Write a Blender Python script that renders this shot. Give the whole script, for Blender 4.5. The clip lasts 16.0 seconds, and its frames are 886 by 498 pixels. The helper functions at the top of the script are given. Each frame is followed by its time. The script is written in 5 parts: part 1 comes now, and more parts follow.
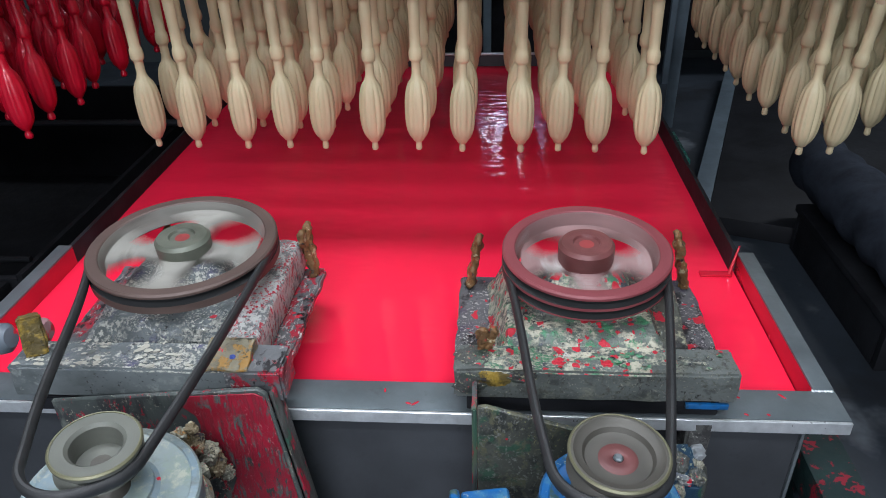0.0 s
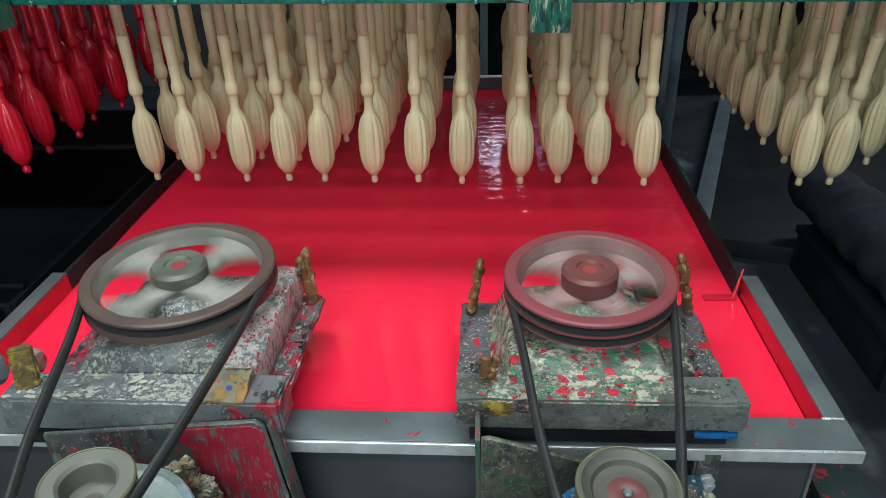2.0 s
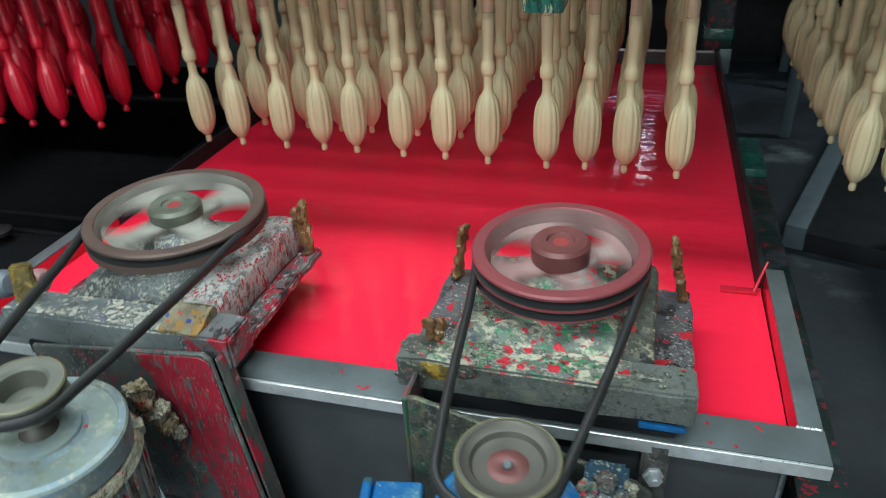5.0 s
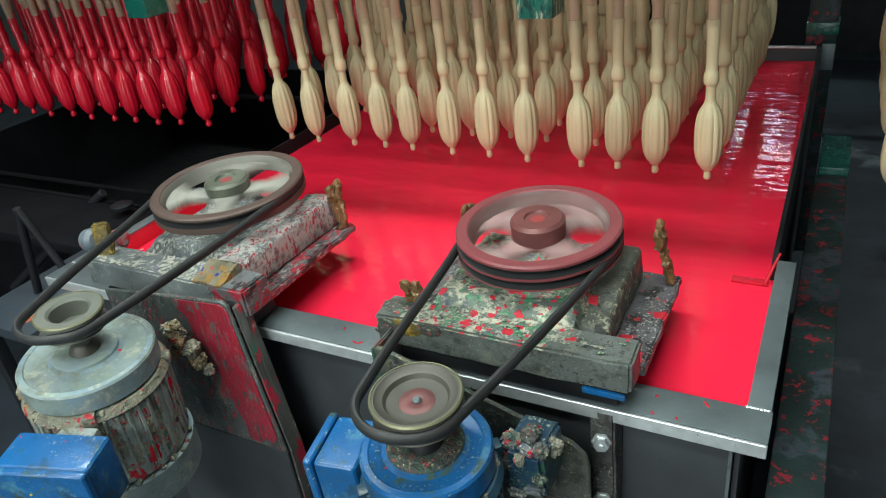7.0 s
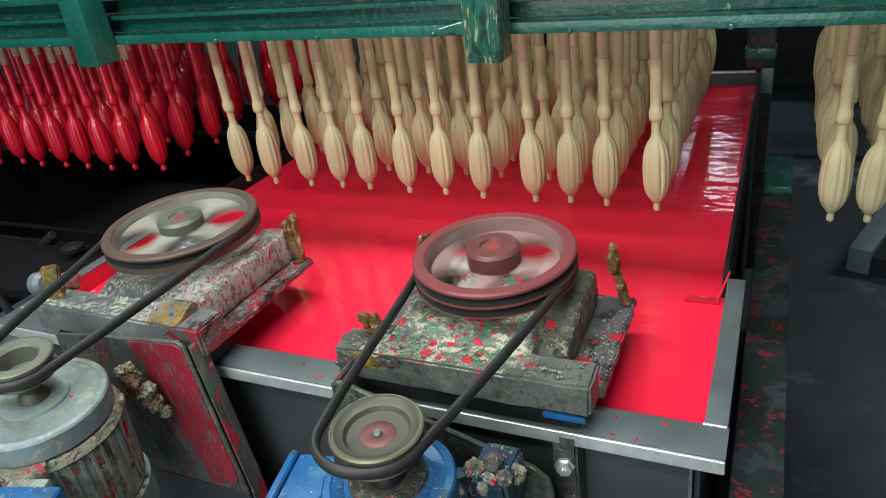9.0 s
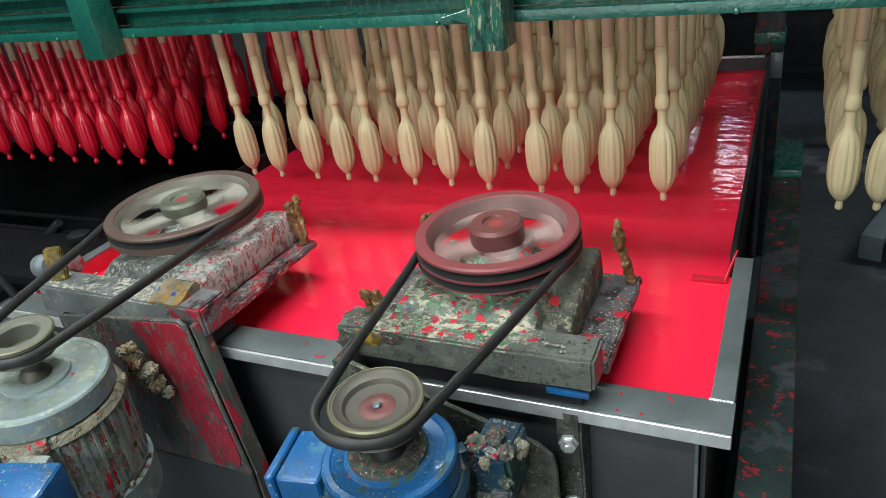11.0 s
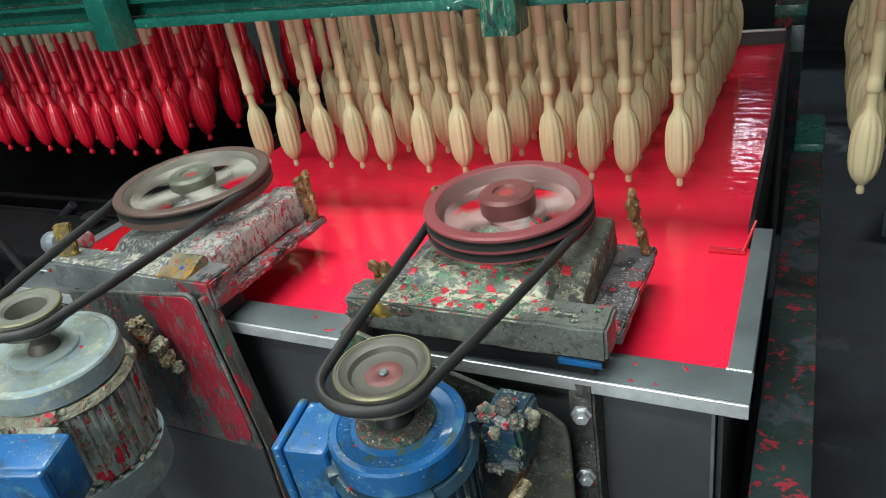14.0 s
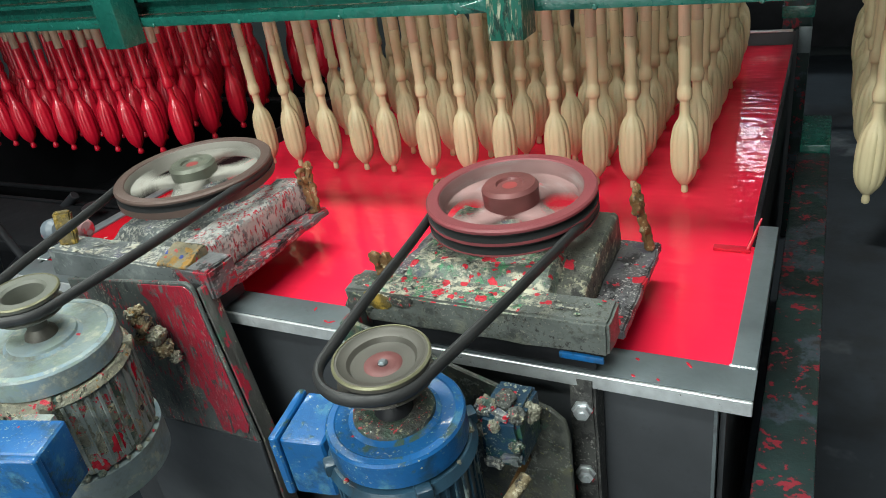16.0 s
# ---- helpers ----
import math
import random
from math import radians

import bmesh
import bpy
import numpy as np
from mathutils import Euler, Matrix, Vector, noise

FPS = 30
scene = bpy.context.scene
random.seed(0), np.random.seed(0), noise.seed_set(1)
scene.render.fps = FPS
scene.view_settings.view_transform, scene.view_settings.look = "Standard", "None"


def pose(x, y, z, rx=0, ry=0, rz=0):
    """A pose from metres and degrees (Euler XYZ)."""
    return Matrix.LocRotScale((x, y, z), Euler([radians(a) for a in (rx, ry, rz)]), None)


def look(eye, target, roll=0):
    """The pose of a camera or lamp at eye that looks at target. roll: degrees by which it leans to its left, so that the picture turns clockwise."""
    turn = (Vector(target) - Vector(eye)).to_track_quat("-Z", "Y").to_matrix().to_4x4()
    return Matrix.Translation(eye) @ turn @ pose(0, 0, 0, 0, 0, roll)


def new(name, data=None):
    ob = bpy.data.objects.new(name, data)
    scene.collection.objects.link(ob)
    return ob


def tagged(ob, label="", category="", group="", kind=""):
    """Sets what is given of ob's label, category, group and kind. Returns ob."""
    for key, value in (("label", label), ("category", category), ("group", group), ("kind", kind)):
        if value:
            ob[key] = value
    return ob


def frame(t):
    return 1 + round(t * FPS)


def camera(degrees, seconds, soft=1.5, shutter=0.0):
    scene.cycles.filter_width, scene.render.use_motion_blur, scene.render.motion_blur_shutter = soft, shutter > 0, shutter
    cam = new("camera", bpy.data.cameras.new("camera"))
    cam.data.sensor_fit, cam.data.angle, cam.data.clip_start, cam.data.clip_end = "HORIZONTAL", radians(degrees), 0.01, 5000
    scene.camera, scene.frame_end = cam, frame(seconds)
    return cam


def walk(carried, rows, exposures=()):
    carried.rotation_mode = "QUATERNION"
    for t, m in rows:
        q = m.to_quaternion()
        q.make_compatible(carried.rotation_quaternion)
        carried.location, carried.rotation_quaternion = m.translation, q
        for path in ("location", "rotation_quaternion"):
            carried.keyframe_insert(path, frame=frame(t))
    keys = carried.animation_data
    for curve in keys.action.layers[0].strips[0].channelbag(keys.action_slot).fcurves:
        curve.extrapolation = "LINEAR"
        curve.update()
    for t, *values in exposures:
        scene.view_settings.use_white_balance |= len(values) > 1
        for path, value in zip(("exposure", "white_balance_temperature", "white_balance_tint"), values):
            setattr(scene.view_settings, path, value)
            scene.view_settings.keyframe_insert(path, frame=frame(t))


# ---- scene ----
cam = camera(63.6, 16.0, soft=0.9, shutter=0.5)
PATH = [
    (0, (-0.523, -0.806, 1.568), (-0.662, 0.903, 0.539), -1.8),
    (0.5, (-0.531, -0.8, 1.568), (-0.669, 0.908, 0.537), -1.8),
    (1, (-0.534, -0.791, 1.568), (-0.676, 0.927, 0.554), -1.9),
    (1.5, (-0.537, -0.782, 1.566), (-0.672, 0.947, 0.569), -2.0),
    (2, (-0.53, -0.785, 1.566), (-0.662, 0.954, 0.586), -2.0),
    (2.5, (-0.529, -0.783, 1.561), (-0.655, 0.959, 0.587), -2.0),
    (3, (-0.531, -0.78, 1.557), (-0.659, 0.963, 0.585), -2.0),
    (3.5, (-0.529, -0.778, 1.555), (-0.654, 0.964, 0.58), -2.1),
    (4, (-0.529, -0.781, 1.55), (-0.643, 0.95, 0.555), -1.7),
    (4.5, (-0.462, -0.754, 1.548), (-0.697, 0.957, 0.54), -2.0),
    (4.7, (-0.385, -0.748, 1.539), (-0.728, 0.941, 0.525), -2.4),
    (6.8, (0.014, -0.771, 1.508), (-0.9, 0.72, 0.538), -7.7),
    (7, (0.018, -0.767, 1.511), (-0.883, 0.735, 0.547), -7.7),
    (7.5, (0.018, -0.773, 1.515), (-0.862, 0.755, 0.572), -7.8),
    (8, (0.028, -0.774, 1.517), (-0.836, 0.78, 0.602), -7.9),
    (8.5, (0.03, -0.768, 1.519), (-0.801, 0.812, 0.618), -8.0),
    (9, (0.028, -0.767, 1.514), (-0.787, 0.819, 0.608), -8.0),
    (9.2, (0.028, -0.765, 1.514), (-0.784, 0.814, 0.594), -8.1),
    (11.3, (0.039, -0.77, 1.475), (-0.807, 0.801, 0.573), -8.8),
    (11.5, (0.04, -0.771, 1.475), (-0.811, 0.803, 0.58), -8.9),
    (12, (0.04, -0.77, 1.472), (-0.823, 0.8, 0.582), -9.3),
    (12.5, (0.048, -0.762, 1.468), (-0.812, 0.805, 0.571), -9.2),
    (13, (0.05, -0.764, 1.459), (-0.817, 0.8, 0.563), -9.6),
    (13.5, (0.051, -0.767, 1.457), (-0.82, 0.787, 0.548), -9.9),
    (14, (0.041, -0.76, 1.44), (-0.84, 0.777, 0.512), -9.8),
    (14.5, (0.034, -0.768, 1.434), (-0.855, 0.755, 0.49), -9.3),
    (15, (0.039, -0.766, 1.425), (-0.857, 0.76, 0.493), -9.1),
    (15.5, (0.044, -0.758, 1.429), (-0.844, 0.776, 0.502), -9.0),
    (16, (0.038, -0.758, 1.423), (-0.849, 0.778, 0.498), -9.0),
]
walk(cam, [(t, look(eye, target, roll)) for t, eye, target, roll in PATH],
     exposures=[(0, -0.08, 6050, 19), (2, -0.12, 6200, 6), (4.5, -0.1, 6150, 5), (7, 0.16, 6500, 3), (8, 0.15, 6650, 6), (9, 0.13, 6700, 8), (11.5, 0.12, 6700, 9), (14, 0.24, 6700, 8), (16, 0.32, 6700, 7)])

# ---- lights ----
world = bpy.data.worlds.new("hall")
world.use_nodes = True
world.node_tree.nodes["Background"].inputs[0].default_value = (0.6, 0.75, 0.9, 1)
world.node_tree.nodes["Background"].inputs[1].default_value = 0.02
scene.world = world

TUBES = [  # x, y, z, length, watts
    (-0.9, 0.19, 3.0, 2.4, 52),
    (-1.0, -1.60, 3.0, 2.4, 45),
    (-0.7, -2.75, 2.95, 2.4, 114),
    # last two are unseen, added to brighten the aisle floor and rear handles
    (2.4, 3.2, 3.1, 1.8, 50),
    (-4.2, 2.4, 3.1, 1.8, 26),
]
FILL_GAP = (-2.6, 1.4, 2.3)  # unseen south-wall opening added for the front fill: x from, x to, height


def lamp(x, y, z, length, watts):
    data = bpy.data.lights.new("tube_lamp", "AREA")
    data.shape, data.size, data.size_y = "RECTANGLE", length, 0.24
    data.energy, data.color = watts, (0.93, 1.0, 0.98)
    ob = new("tube_lamp", data)
    ob.matrix_world = pose(x, y, z - 0.06)


for row in TUBES:
    lamp(*row)
# fill lamp added behind the camera to brighten the handles' fronts
front_fill = bpy.data.lights.new("doorway_daylight", "AREA")
front_fill.shape, front_fill.size, front_fill.size_y = "RECTANGLE", FILL_GAP[1] - FILL_GAP[0], FILL_GAP[2]
front_fill.energy, front_fill.color = 82, (0.93, 0.98, 1.0)
new("doorway_daylight", front_fill).matrix_world = pose((FILL_GAP[0] + FILL_GAP[1]) / 2, -6.05, FILL_GAP[2] / 2 + 0.02, 90, 0, 0)


# ---- materials ----
def material(name, color, rough=0.5, metal=0.0, coat=0.0, bump=0.0, bump_scale=40.0, vary=0.25, vary_scale=6.0,
             specks=(), spec=0.5, stretch=(1, 1, 1), rand=0.0, daubs=(), spots=()):
    """specks: rows of (colour, scale, threshold, softness) laid over the base one after another.
    daubs: rows of (colour, scale, threshold, softness, patch scale, patch threshold, stretch), crackled paint in patches.
    spots: rows of (colour, scale, radius, share), splashed drops."""
    m = bpy.data.materials.new(name)
    m.use_nodes = True
    nt = m.node_tree
    n, l = nt.nodes, nt.links
    b = n["Principled BSDF"]
    b.inputs["Roughness"].default_value = rough
    b.inputs["Metallic"].default_value = metal
    b.inputs["Coat Weight"].default_value = coat
    b.inputs["Coat Roughness"].default_value = 0.06
    b.inputs["Specular IOR Level"].default_value = spec
    tc = n.new("ShaderNodeTexCoord")
    mp = n.new("ShaderNodeMapping")
    mp.inputs["Scale"].default_value = stretch
    l.new(tc.outputs["Object"], mp.inputs[0])
    info = n.new("ShaderNodeObjectInfo")
    off = n.new("ShaderNodeVectorMath")
    off.operation = "MULTIPLY_ADD"
    off.inputs[1].default_value = (1, 1, 1)
    wide = n.new("ShaderNodeMath")
    wide.operation = "MULTIPLY"
    wide.inputs[1].default_value = 17.0
    l.new(info.outputs["Random"], wide.inputs[0])
    l.new(mp.outputs[0], off.inputs[0])
    l.new(wide.outputs[0], off.inputs[2])
    vec = off.outputs[0]

    def tex(scale, detail=6.0, rough_n=0.6):
        t = n.new("ShaderNodeTexNoise")
        t.inputs["Scale"].default_value, t.inputs["Detail"].default_value = scale, detail
        t.inputs["Roughness"].default_value = rough_n
        l.new(vec, t.inputs["Vector"])
        return t.outputs["Fac"]

    def ramp(fac, lo, hi):
        r = n.new("ShaderNodeMapRange")
        r.inputs[1].default_value, r.inputs[2].default_value = lo, hi
        l.new(fac, r.inputs[0])
        return r.outputs[0]

    def mix(fac, a, c):
        x = n.new("ShaderNodeMix")
        x.data_type = "RGBA"
        l.new(fac, x.inputs[0])
        for sock, val in ((x.inputs[6], a), (x.inputs[7], c)):
            if isinstance(val, tuple):
                sock.default_value = (*val, 1)
            else:
                l.new(val, sock)
        return x.outputs[2]

    dark = tuple(c * (1 - vary) for c in color)
    light = tuple(min(1, c * (1 + vary * 0.6)) for c in color)
    col = mix(ramp(tex(vary_scale), 0.3, 0.7), dark, light)
    fine = tex(bump_scale, 4.0)
    col = mix(ramp(fine, 0.62, 0.8), col, tuple(c * (1 - vary * 0.8) for c in color))
    for c, scale, threshold, soft in specks:
        col = mix(ramp(tex(scale, 5.0, 0.65), threshold, threshold + soft), col, c)

    def moved(offset, scale):
        q = n.new("ShaderNodeMapping")
        q.inputs["Location"].default_value, q.inputs["Scale"].default_value = offset, scale
        l.new(vec, q.inputs[0])
        return q.outputs[0]

    def both(a, c, how="MULTIPLY"):
        q = n.new("ShaderNodeMath")
        q.operation = how
        for sock, val in ((q.inputs[0], a), (q.inputs[1], c)):
            if isinstance(val, float):
                sock.default_value = val
            else:
                l.new(val, sock)
        return q.outputs[0]

    relief = None
    for i, (c, scale, threshold, soft, patch, low, pull) in enumerate(daubs):
        facs = []
        fine_scale = scale * 1.9 if scale >= 55 else scale * 1.25
        for size, at, give, k in ((fine_scale, threshold, soft, pull), (patch * 1.3, low, 0.07, (1, 1, 1))):
            t = n.new("ShaderNodeTexNoise")
            t.inputs["Scale"].default_value, t.inputs["Detail"].default_value, t.inputs["Roughness"].default_value = size, 5.0, 0.68
            l.new(moved((i * 3.7 + 1.3, i * 1.9, i * 2.3), k), t.inputs["Vector"])
            facs.append(ramp(t.outputs["Fac"], at, at + give))
        fac = both(*facs)
        col = mix(fac, col, c)
        relief = fac if relief is None else both(relief, fac, "ADD")
    for i, (c, scale, radius, share) in enumerate(spots):
        wob = n.new("ShaderNodeTexNoise")
        wob.inputs["Scale"].default_value, wob.inputs["Detail"].default_value = scale * 2.2, 2.0
        l.new(vec, wob.inputs["Vector"])
        vo = n.new("ShaderNodeTexVoronoi")
        vo.inputs["Scale"].default_value = scale
        l.new(moved((i * 5.1 + 0.7, i * 2.9, 0.4), (1, 1, 1)), vo.inputs["Vector"])
        pick = n.new("ShaderNodeSeparateColor")
        l.new(vo.outputs["Color"], pick.inputs[0])
        d = both(vo.outputs["Distance"], both(both(wob.outputs["Fac"], -0.5, "ADD"), 0.9), "ADD")
        fac = both(ramp(d, radius, radius - 0.04), both(pick.outputs[0], 1.0 - share, "GREATER_THAN"))
        col = mix(fac, col, c)
        relief = fac if relief is None else both(relief, fac, "ADD")
    if rand:
        h = n.new("ShaderNodeHueSaturation")
        v = n.new("ShaderNodeMapRange")
        v.inputs[3].default_value, v.inputs[4].default_value = 1 - rand, 1 + rand * 0.5
        l.new(info.outputs["Random"], v.inputs[0])
        l.new(v.outputs[0], h.inputs["Value"])
        l.new(col, h.inputs["Color"])
        col = h.outputs[0]
    l.new(col, b.inputs["Base Color"])
    rr = n.new("ShaderNodeMapRange")
    rr.inputs[3].default_value, rr.inputs[4].default_value = max(0.02, rough * 0.75), min(1, rough * 1.25)
    l.new(tex(vary_scale * 3), rr.inputs[0])
    l.new(rr.outputs[0], b.inputs["Roughness"])
    if bump:
        bp = n.new("ShaderNodeBump")
        bp.inputs["Strength"].default_value, bp.inputs["Distance"].default_value = 1.0, bump
        l.new(fine if relief is None else both(fine, both(relief, 0.35), "ADD"), bp.inputs["Height"])
        l.new(bp.outputs[0], b.inputs["Normal"])
    return m


RED, CREAM, OLIVE, BLACK, GREEN = (0.55, 0.015, 0.03), (0.55, 0.52, 0.38), (0.16, 0.17, 0.10), (0.02, 0.02, 0.022), (0.05, 0.22, 0.12)
zinc = material("galvanised_steel", (0.155, 0.186, 0.20), 0.40, 0.5, bump=0.0006, bump_scale=60, vary=0.3, vary_scale=9,
                specks=[((0.10, 0.11, 0.12), 14, 0.66, 0.1)])
# pale steel: highlights on the lip and far rim are put into its colour
rim_edge = material("highlight_bright_steel", (0.66, 0.70, 0.72), 0.3, 0.6, bump=0.0004, vary=0.3, vary_scale=25)
tank_sheet = material("grey_tank_sheet", (0.060, 0.066, 0.074), 0.45, 0.4, bump=0.0004, vary=0.3, vary_scale=5,
                      specks=[((0.3, 0.32, 0.33), 30, 0.74, 0.06)])
ONE = (1, 1, 1)
SPLASH = (0.52, 0.016, 0.035)
crust = material("paint_crust", (0.115, 0.135, 0.120), 0.55, 0.0, coat=0.12, bump=0.0022, bump_scale=120, vary=0.35, vary_scale=25,
                 daubs=[((0.040, 0.052, 0.075), 16, 0.50, 0.06, 9, 0.46, ONE), ((0.17, 0.20, 0.16), 24, 0.50, 0.06, 8, 0.44, ONE),
                        ((0.05, 0.20, 0.10), 38, 0.51, 0.05, 9, 0.44, ONE), ((0.46, 0.44, 0.34), 52, 0.475, 0.05, 12, 0.48, ONE),
                        ((0.42, 0.41, 0.33), 120, 0.51, 0.07, 7, 0.44, ONE), ((0.025, 0.026, 0.028), 55, 0.57, 0.03, 9, 0.50, ONE)],
                 spots=[(SPLASH, 42, 0.36, 0.42), (SPLASH, 85, 0.34, 0.30)])
crust_light = material("pale_paint_crust", (0.115, 0.132, 0.136), 0.5, 0.05, coat=0.12, bump=0.0018, bump_scale=120, vary=0.3, vary_scale=22,
                       daubs=[((0.075, 0.075, 0.135), 15, 0.51, 0.08, 8, 0.48, ONE), ((0.07, 0.085, 0.085), 22, 0.53, 0.06, 9, 0.46, ONE),
                              ((0.44, 0.44, 0.39), 75, 0.49, 0.07, 10, 0.48, ONE), ((0.48, 0.48, 0.43), 120, 0.53, 0.06, 7, 0.44, ONE),
                              ((0.03, 0.03, 0.033), 60, 0.60, 0.03, 9, 0.50, ONE)],
                       spots=[(SPLASH, 46, 0.24, 0.16)])
crust_dark = material("dark_olive_crust", (0.075, 0.080, 0.066), 0.55, 0.0, coat=0.12, bump=0.0022, bump_scale=120, vary=0.45, vary_scale=25,
                      daubs=[((0.16, 0.16, 0.13), 40, 0.51, 0.06, 10, 0.46, (1, 1, 0.5)), ((0.36, 0.35, 0.25), 60, 0.525, 0.05, 13, 0.47, ONE),
                             ((0.02, 0.02, 0.02), 45, 0.56, 0.04, 9, 0.47, ONE)],
                      spots=[(SPLASH, 36, 0.28, 0.28)])
crust_white = material("white_paint_crust_run_with_red", (0.47, 0.47, 0.45), 0.5, 0.0, coat=0.15, bump=0.0025, bump_scale=90, vary=0.25, vary_scale=20,
                       daubs=[((0.17, 0.18, 0.18), 70, 0.485, 0.05, 16, 0.45, (1, 0.7, 0.5)), ((0.45, 0.016, 0.035), 95, 0.525, 0.03, 22, 0.45, (1, 0.8, 0.22)),
                              ((0.05, 0.05, 0.06), 80, 0.60, 0.03, 12, 0.47, (1, 1, 0.4))],
                       spots=[(SPLASH, 60, 0.24, 0.2)])
plate_crust = material("lilac_grey_flaking_plate", (0.105, 0.105, 0.112), 0.5, 0.1, coat=0.12, bump=0.0016, bump_scale=80, vary=0.3, vary_scale=14,
                       daubs=[((0.07, 0.06, 0.085), 20, 0.52, 0.07, 8, 0.47, ONE), ((0.018, 0.018, 0.02), 38, 0.475, 0.03, 11, 0.45, (1, 0.5, 1)),
                              ((0.45, 0.44, 0.42), 110, 0.57, 0.02, 10, 0.47, ONE)],
                       spots=[(SPLASH, 26, 0.30, 0.42), (SPLASH, 70, 0.24, 0.2)])
plate_gory = material("red_flaking_plate", (0.12, 0.125, 0.13), 0.5, 0.1, coat=0.12, bump=0.002, bump_scale=80, vary=0.3, vary_scale=14,
                      daubs=[((0.34, 0.016, 0.035), 30, 0.48, 0.04, 10, 0.44, (1, 0.6, 1)), ((0.40, 0.40, 0.38), 80, 0.55, 0.03, 9, 0.46, (1, 0.5, 1)),
                             ((0.018, 0.018, 0.02), 42, 0.54, 0.02, 8, 0.47, (1, 0.5, 1))],
                      spots=[(SPLASH, 50, 0.26, 0.3)])
beam_grey = material("grey_daubed_steel", (0.125, 0.140, 0.132), 0.45, 0.15, bump=0.0008, bump_scale=60, vary=0.35, vary_scale=9,
                     daubs=[((0.055, 0.062, 0.058), 26, 0.52, 0.10, 10, 0.47, (0.7, 1, 1)), ((0.20, 0.21, 0.17), 18, 0.53, 0.12, 7, 0.48, ONE),
                            ((0.07, 0.075, 0.062), 70, 0.50, 0.10, 12, 0.44, ONE), ((0.035, 0.036, 0.034), 100, 0.56, 0.04, 11, 0.47, ONE), ((0.27, 0.27, 0.22), 130, 0.60, 0.04, 9, 0.47, ONE)],
                     spots=[((0.30, 0.03, 0.03), 30, 0.22, 0.10)])
beam_pale = material("blue_grey_daubed_steel", (0.165, 0.188, 0.192), 0.42, 0.2, bump=0.0006, bump_scale=60, vary=0.3, vary_scale=7,
                     daubs=[((0.09, 0.105, 0.105), 18, 0.48, 0.18, 8, 0.44, (0.6, 1, 1)), ((0.26, 0.29, 0.28), 40, 0.53, 0.10, 8, 0.47, ONE), ((0.04, 0.042, 0.042), 90, 0.59, 0.04, 9, 0.47, ONE)],
                     spots=[(SPLASH, 60, 0.16, 0.08)])
plate_red = material("red_streaked_plate", (0.075, 0.09, 0.088), 0.5, 0.1, bump=0.002, bump_scale=50, vary=0.4, vary_scale=10, stretch=(1, 1, 0.22),
                     specks=[(OLIVE, 20, 0.56, 0.06), ((0.33, 0.014, 0.035), 42, 0.525, 0.03), ((0.04, 0.09, 0.06), 20, 0.56, 0.08), ((0.035, 0.04, 0.04), 44, 0.56, 0.06), (CREAM, 80, 0.66, 0.02)])
plate_dark = material("dark_splashed_plate", (0.075, 0.080, 0.068), 0.42, 0.15, bump=0.0014, bump_scale=70, vary=0.4, vary_scale=14,
                      daubs=[((0.035, 0.038, 0.034), 26, 0.49, 0.08, 9, 0.44, (1, 1, 0.6)), ((0.12, 0.12, 0.075), 40, 0.51, 0.07, 8, 0.46, (1, 1, 0.6)),
                             ((0.035, 0.085, 0.055), 30, 0.53, 0.07, 8, 0.47, ONE), ((0.20, 0.21, 0.19), 90, 0.56, 0.05, 10, 0.47, ONE), ((0.28, 0.27, 0.12), 110, 0.60, 0.03, 9, 0.47, ONE)],
                      spots=[(SPLASH, 80, 0.15, 0.08)])
upright_paint = material("grimy_upright_paint", (0.09, 0.092, 0.088), 0.45, 0.1, bump=0.0016, bump_scale=70, vary=0.4, vary_scale=20,
                         daubs=[((0.04, 0.04, 0.04), 40, 0.49, 0.06, 10, 0.44, ONE), ((0.36, 0.35, 0.32), 100, 0.57, 0.04, 10, 0.47, ONE)],
                         spots=[(SPLASH, 45, 0.26, 0.25)])
rust = material("crusted_ochre_stud", (0.19, 0.095, 0.032), 0.55, 0.0, coat=0.2, bump=0.008, bump_scale=70, vary=0.5, vary_scale=30,
                specks=[((0.42, 0.36, 0.22), 60, 0.58, 0.04), ((0.3, 0.03, 0.02), 45, 0.62, 0.04), (BLACK, 70, 0.6, 0.05)])
ochre_cake = material("dried_ochre_paint_cake", (0.22, 0.175, 0.10), 0.6, bump=0.006, bump_scale=90, vary=0.5, vary_scale=40, specks=[((0.40, 0.36, 0.25), 70, 0.55, 0.05), (BLACK, 50, 0.56, 0.06), ((0.35, 0.05, 0.03), 40, 0.6, 0.03)])
olive_cake = material("dried_olive_yellow_paint", (0.11, 0.08, 0.02), 0.55, bump=0.005, bump_scale=80, vary=0.5, vary_scale=30, specks=[((0.30, 0.20, 0.03), 24, 0.50, 0.08), (BLACK, 40, 0.60, 0.06)])
gland_paint = material("blue_green_daubed_box", (0.010, 0.040, 0.075), 0.4, coat=0.2, bump=0.002, bump_scale=60, vary=0.4, vary_scale=14, daubs=[((0.02, 0.075, 0.04), 24, 0.49, 0.08, 10, 0.45, ONE), ((0.35, 0.35, 0.25), 110, 0.56, 0.04, 12, 0.47, ONE)], spots=[(SPLASH, 70, 0.2, 0.15)])
flange_cake = material("caked_plate_edge", (0.07, 0.07, 0.065), 0.5, bump=0.004, bump_scale=80, vary=0.5, vary_scale=30, stretch=(1, 1, 0.4), specks=[((0.33, 0.014, 0.035), 24, 0.52, 0.03), ((0.40, 0.38, 0.28), 80, 0.63, 0.03), ((0.03, 0.09, 0.06), 40, 0.6, 0.04)])
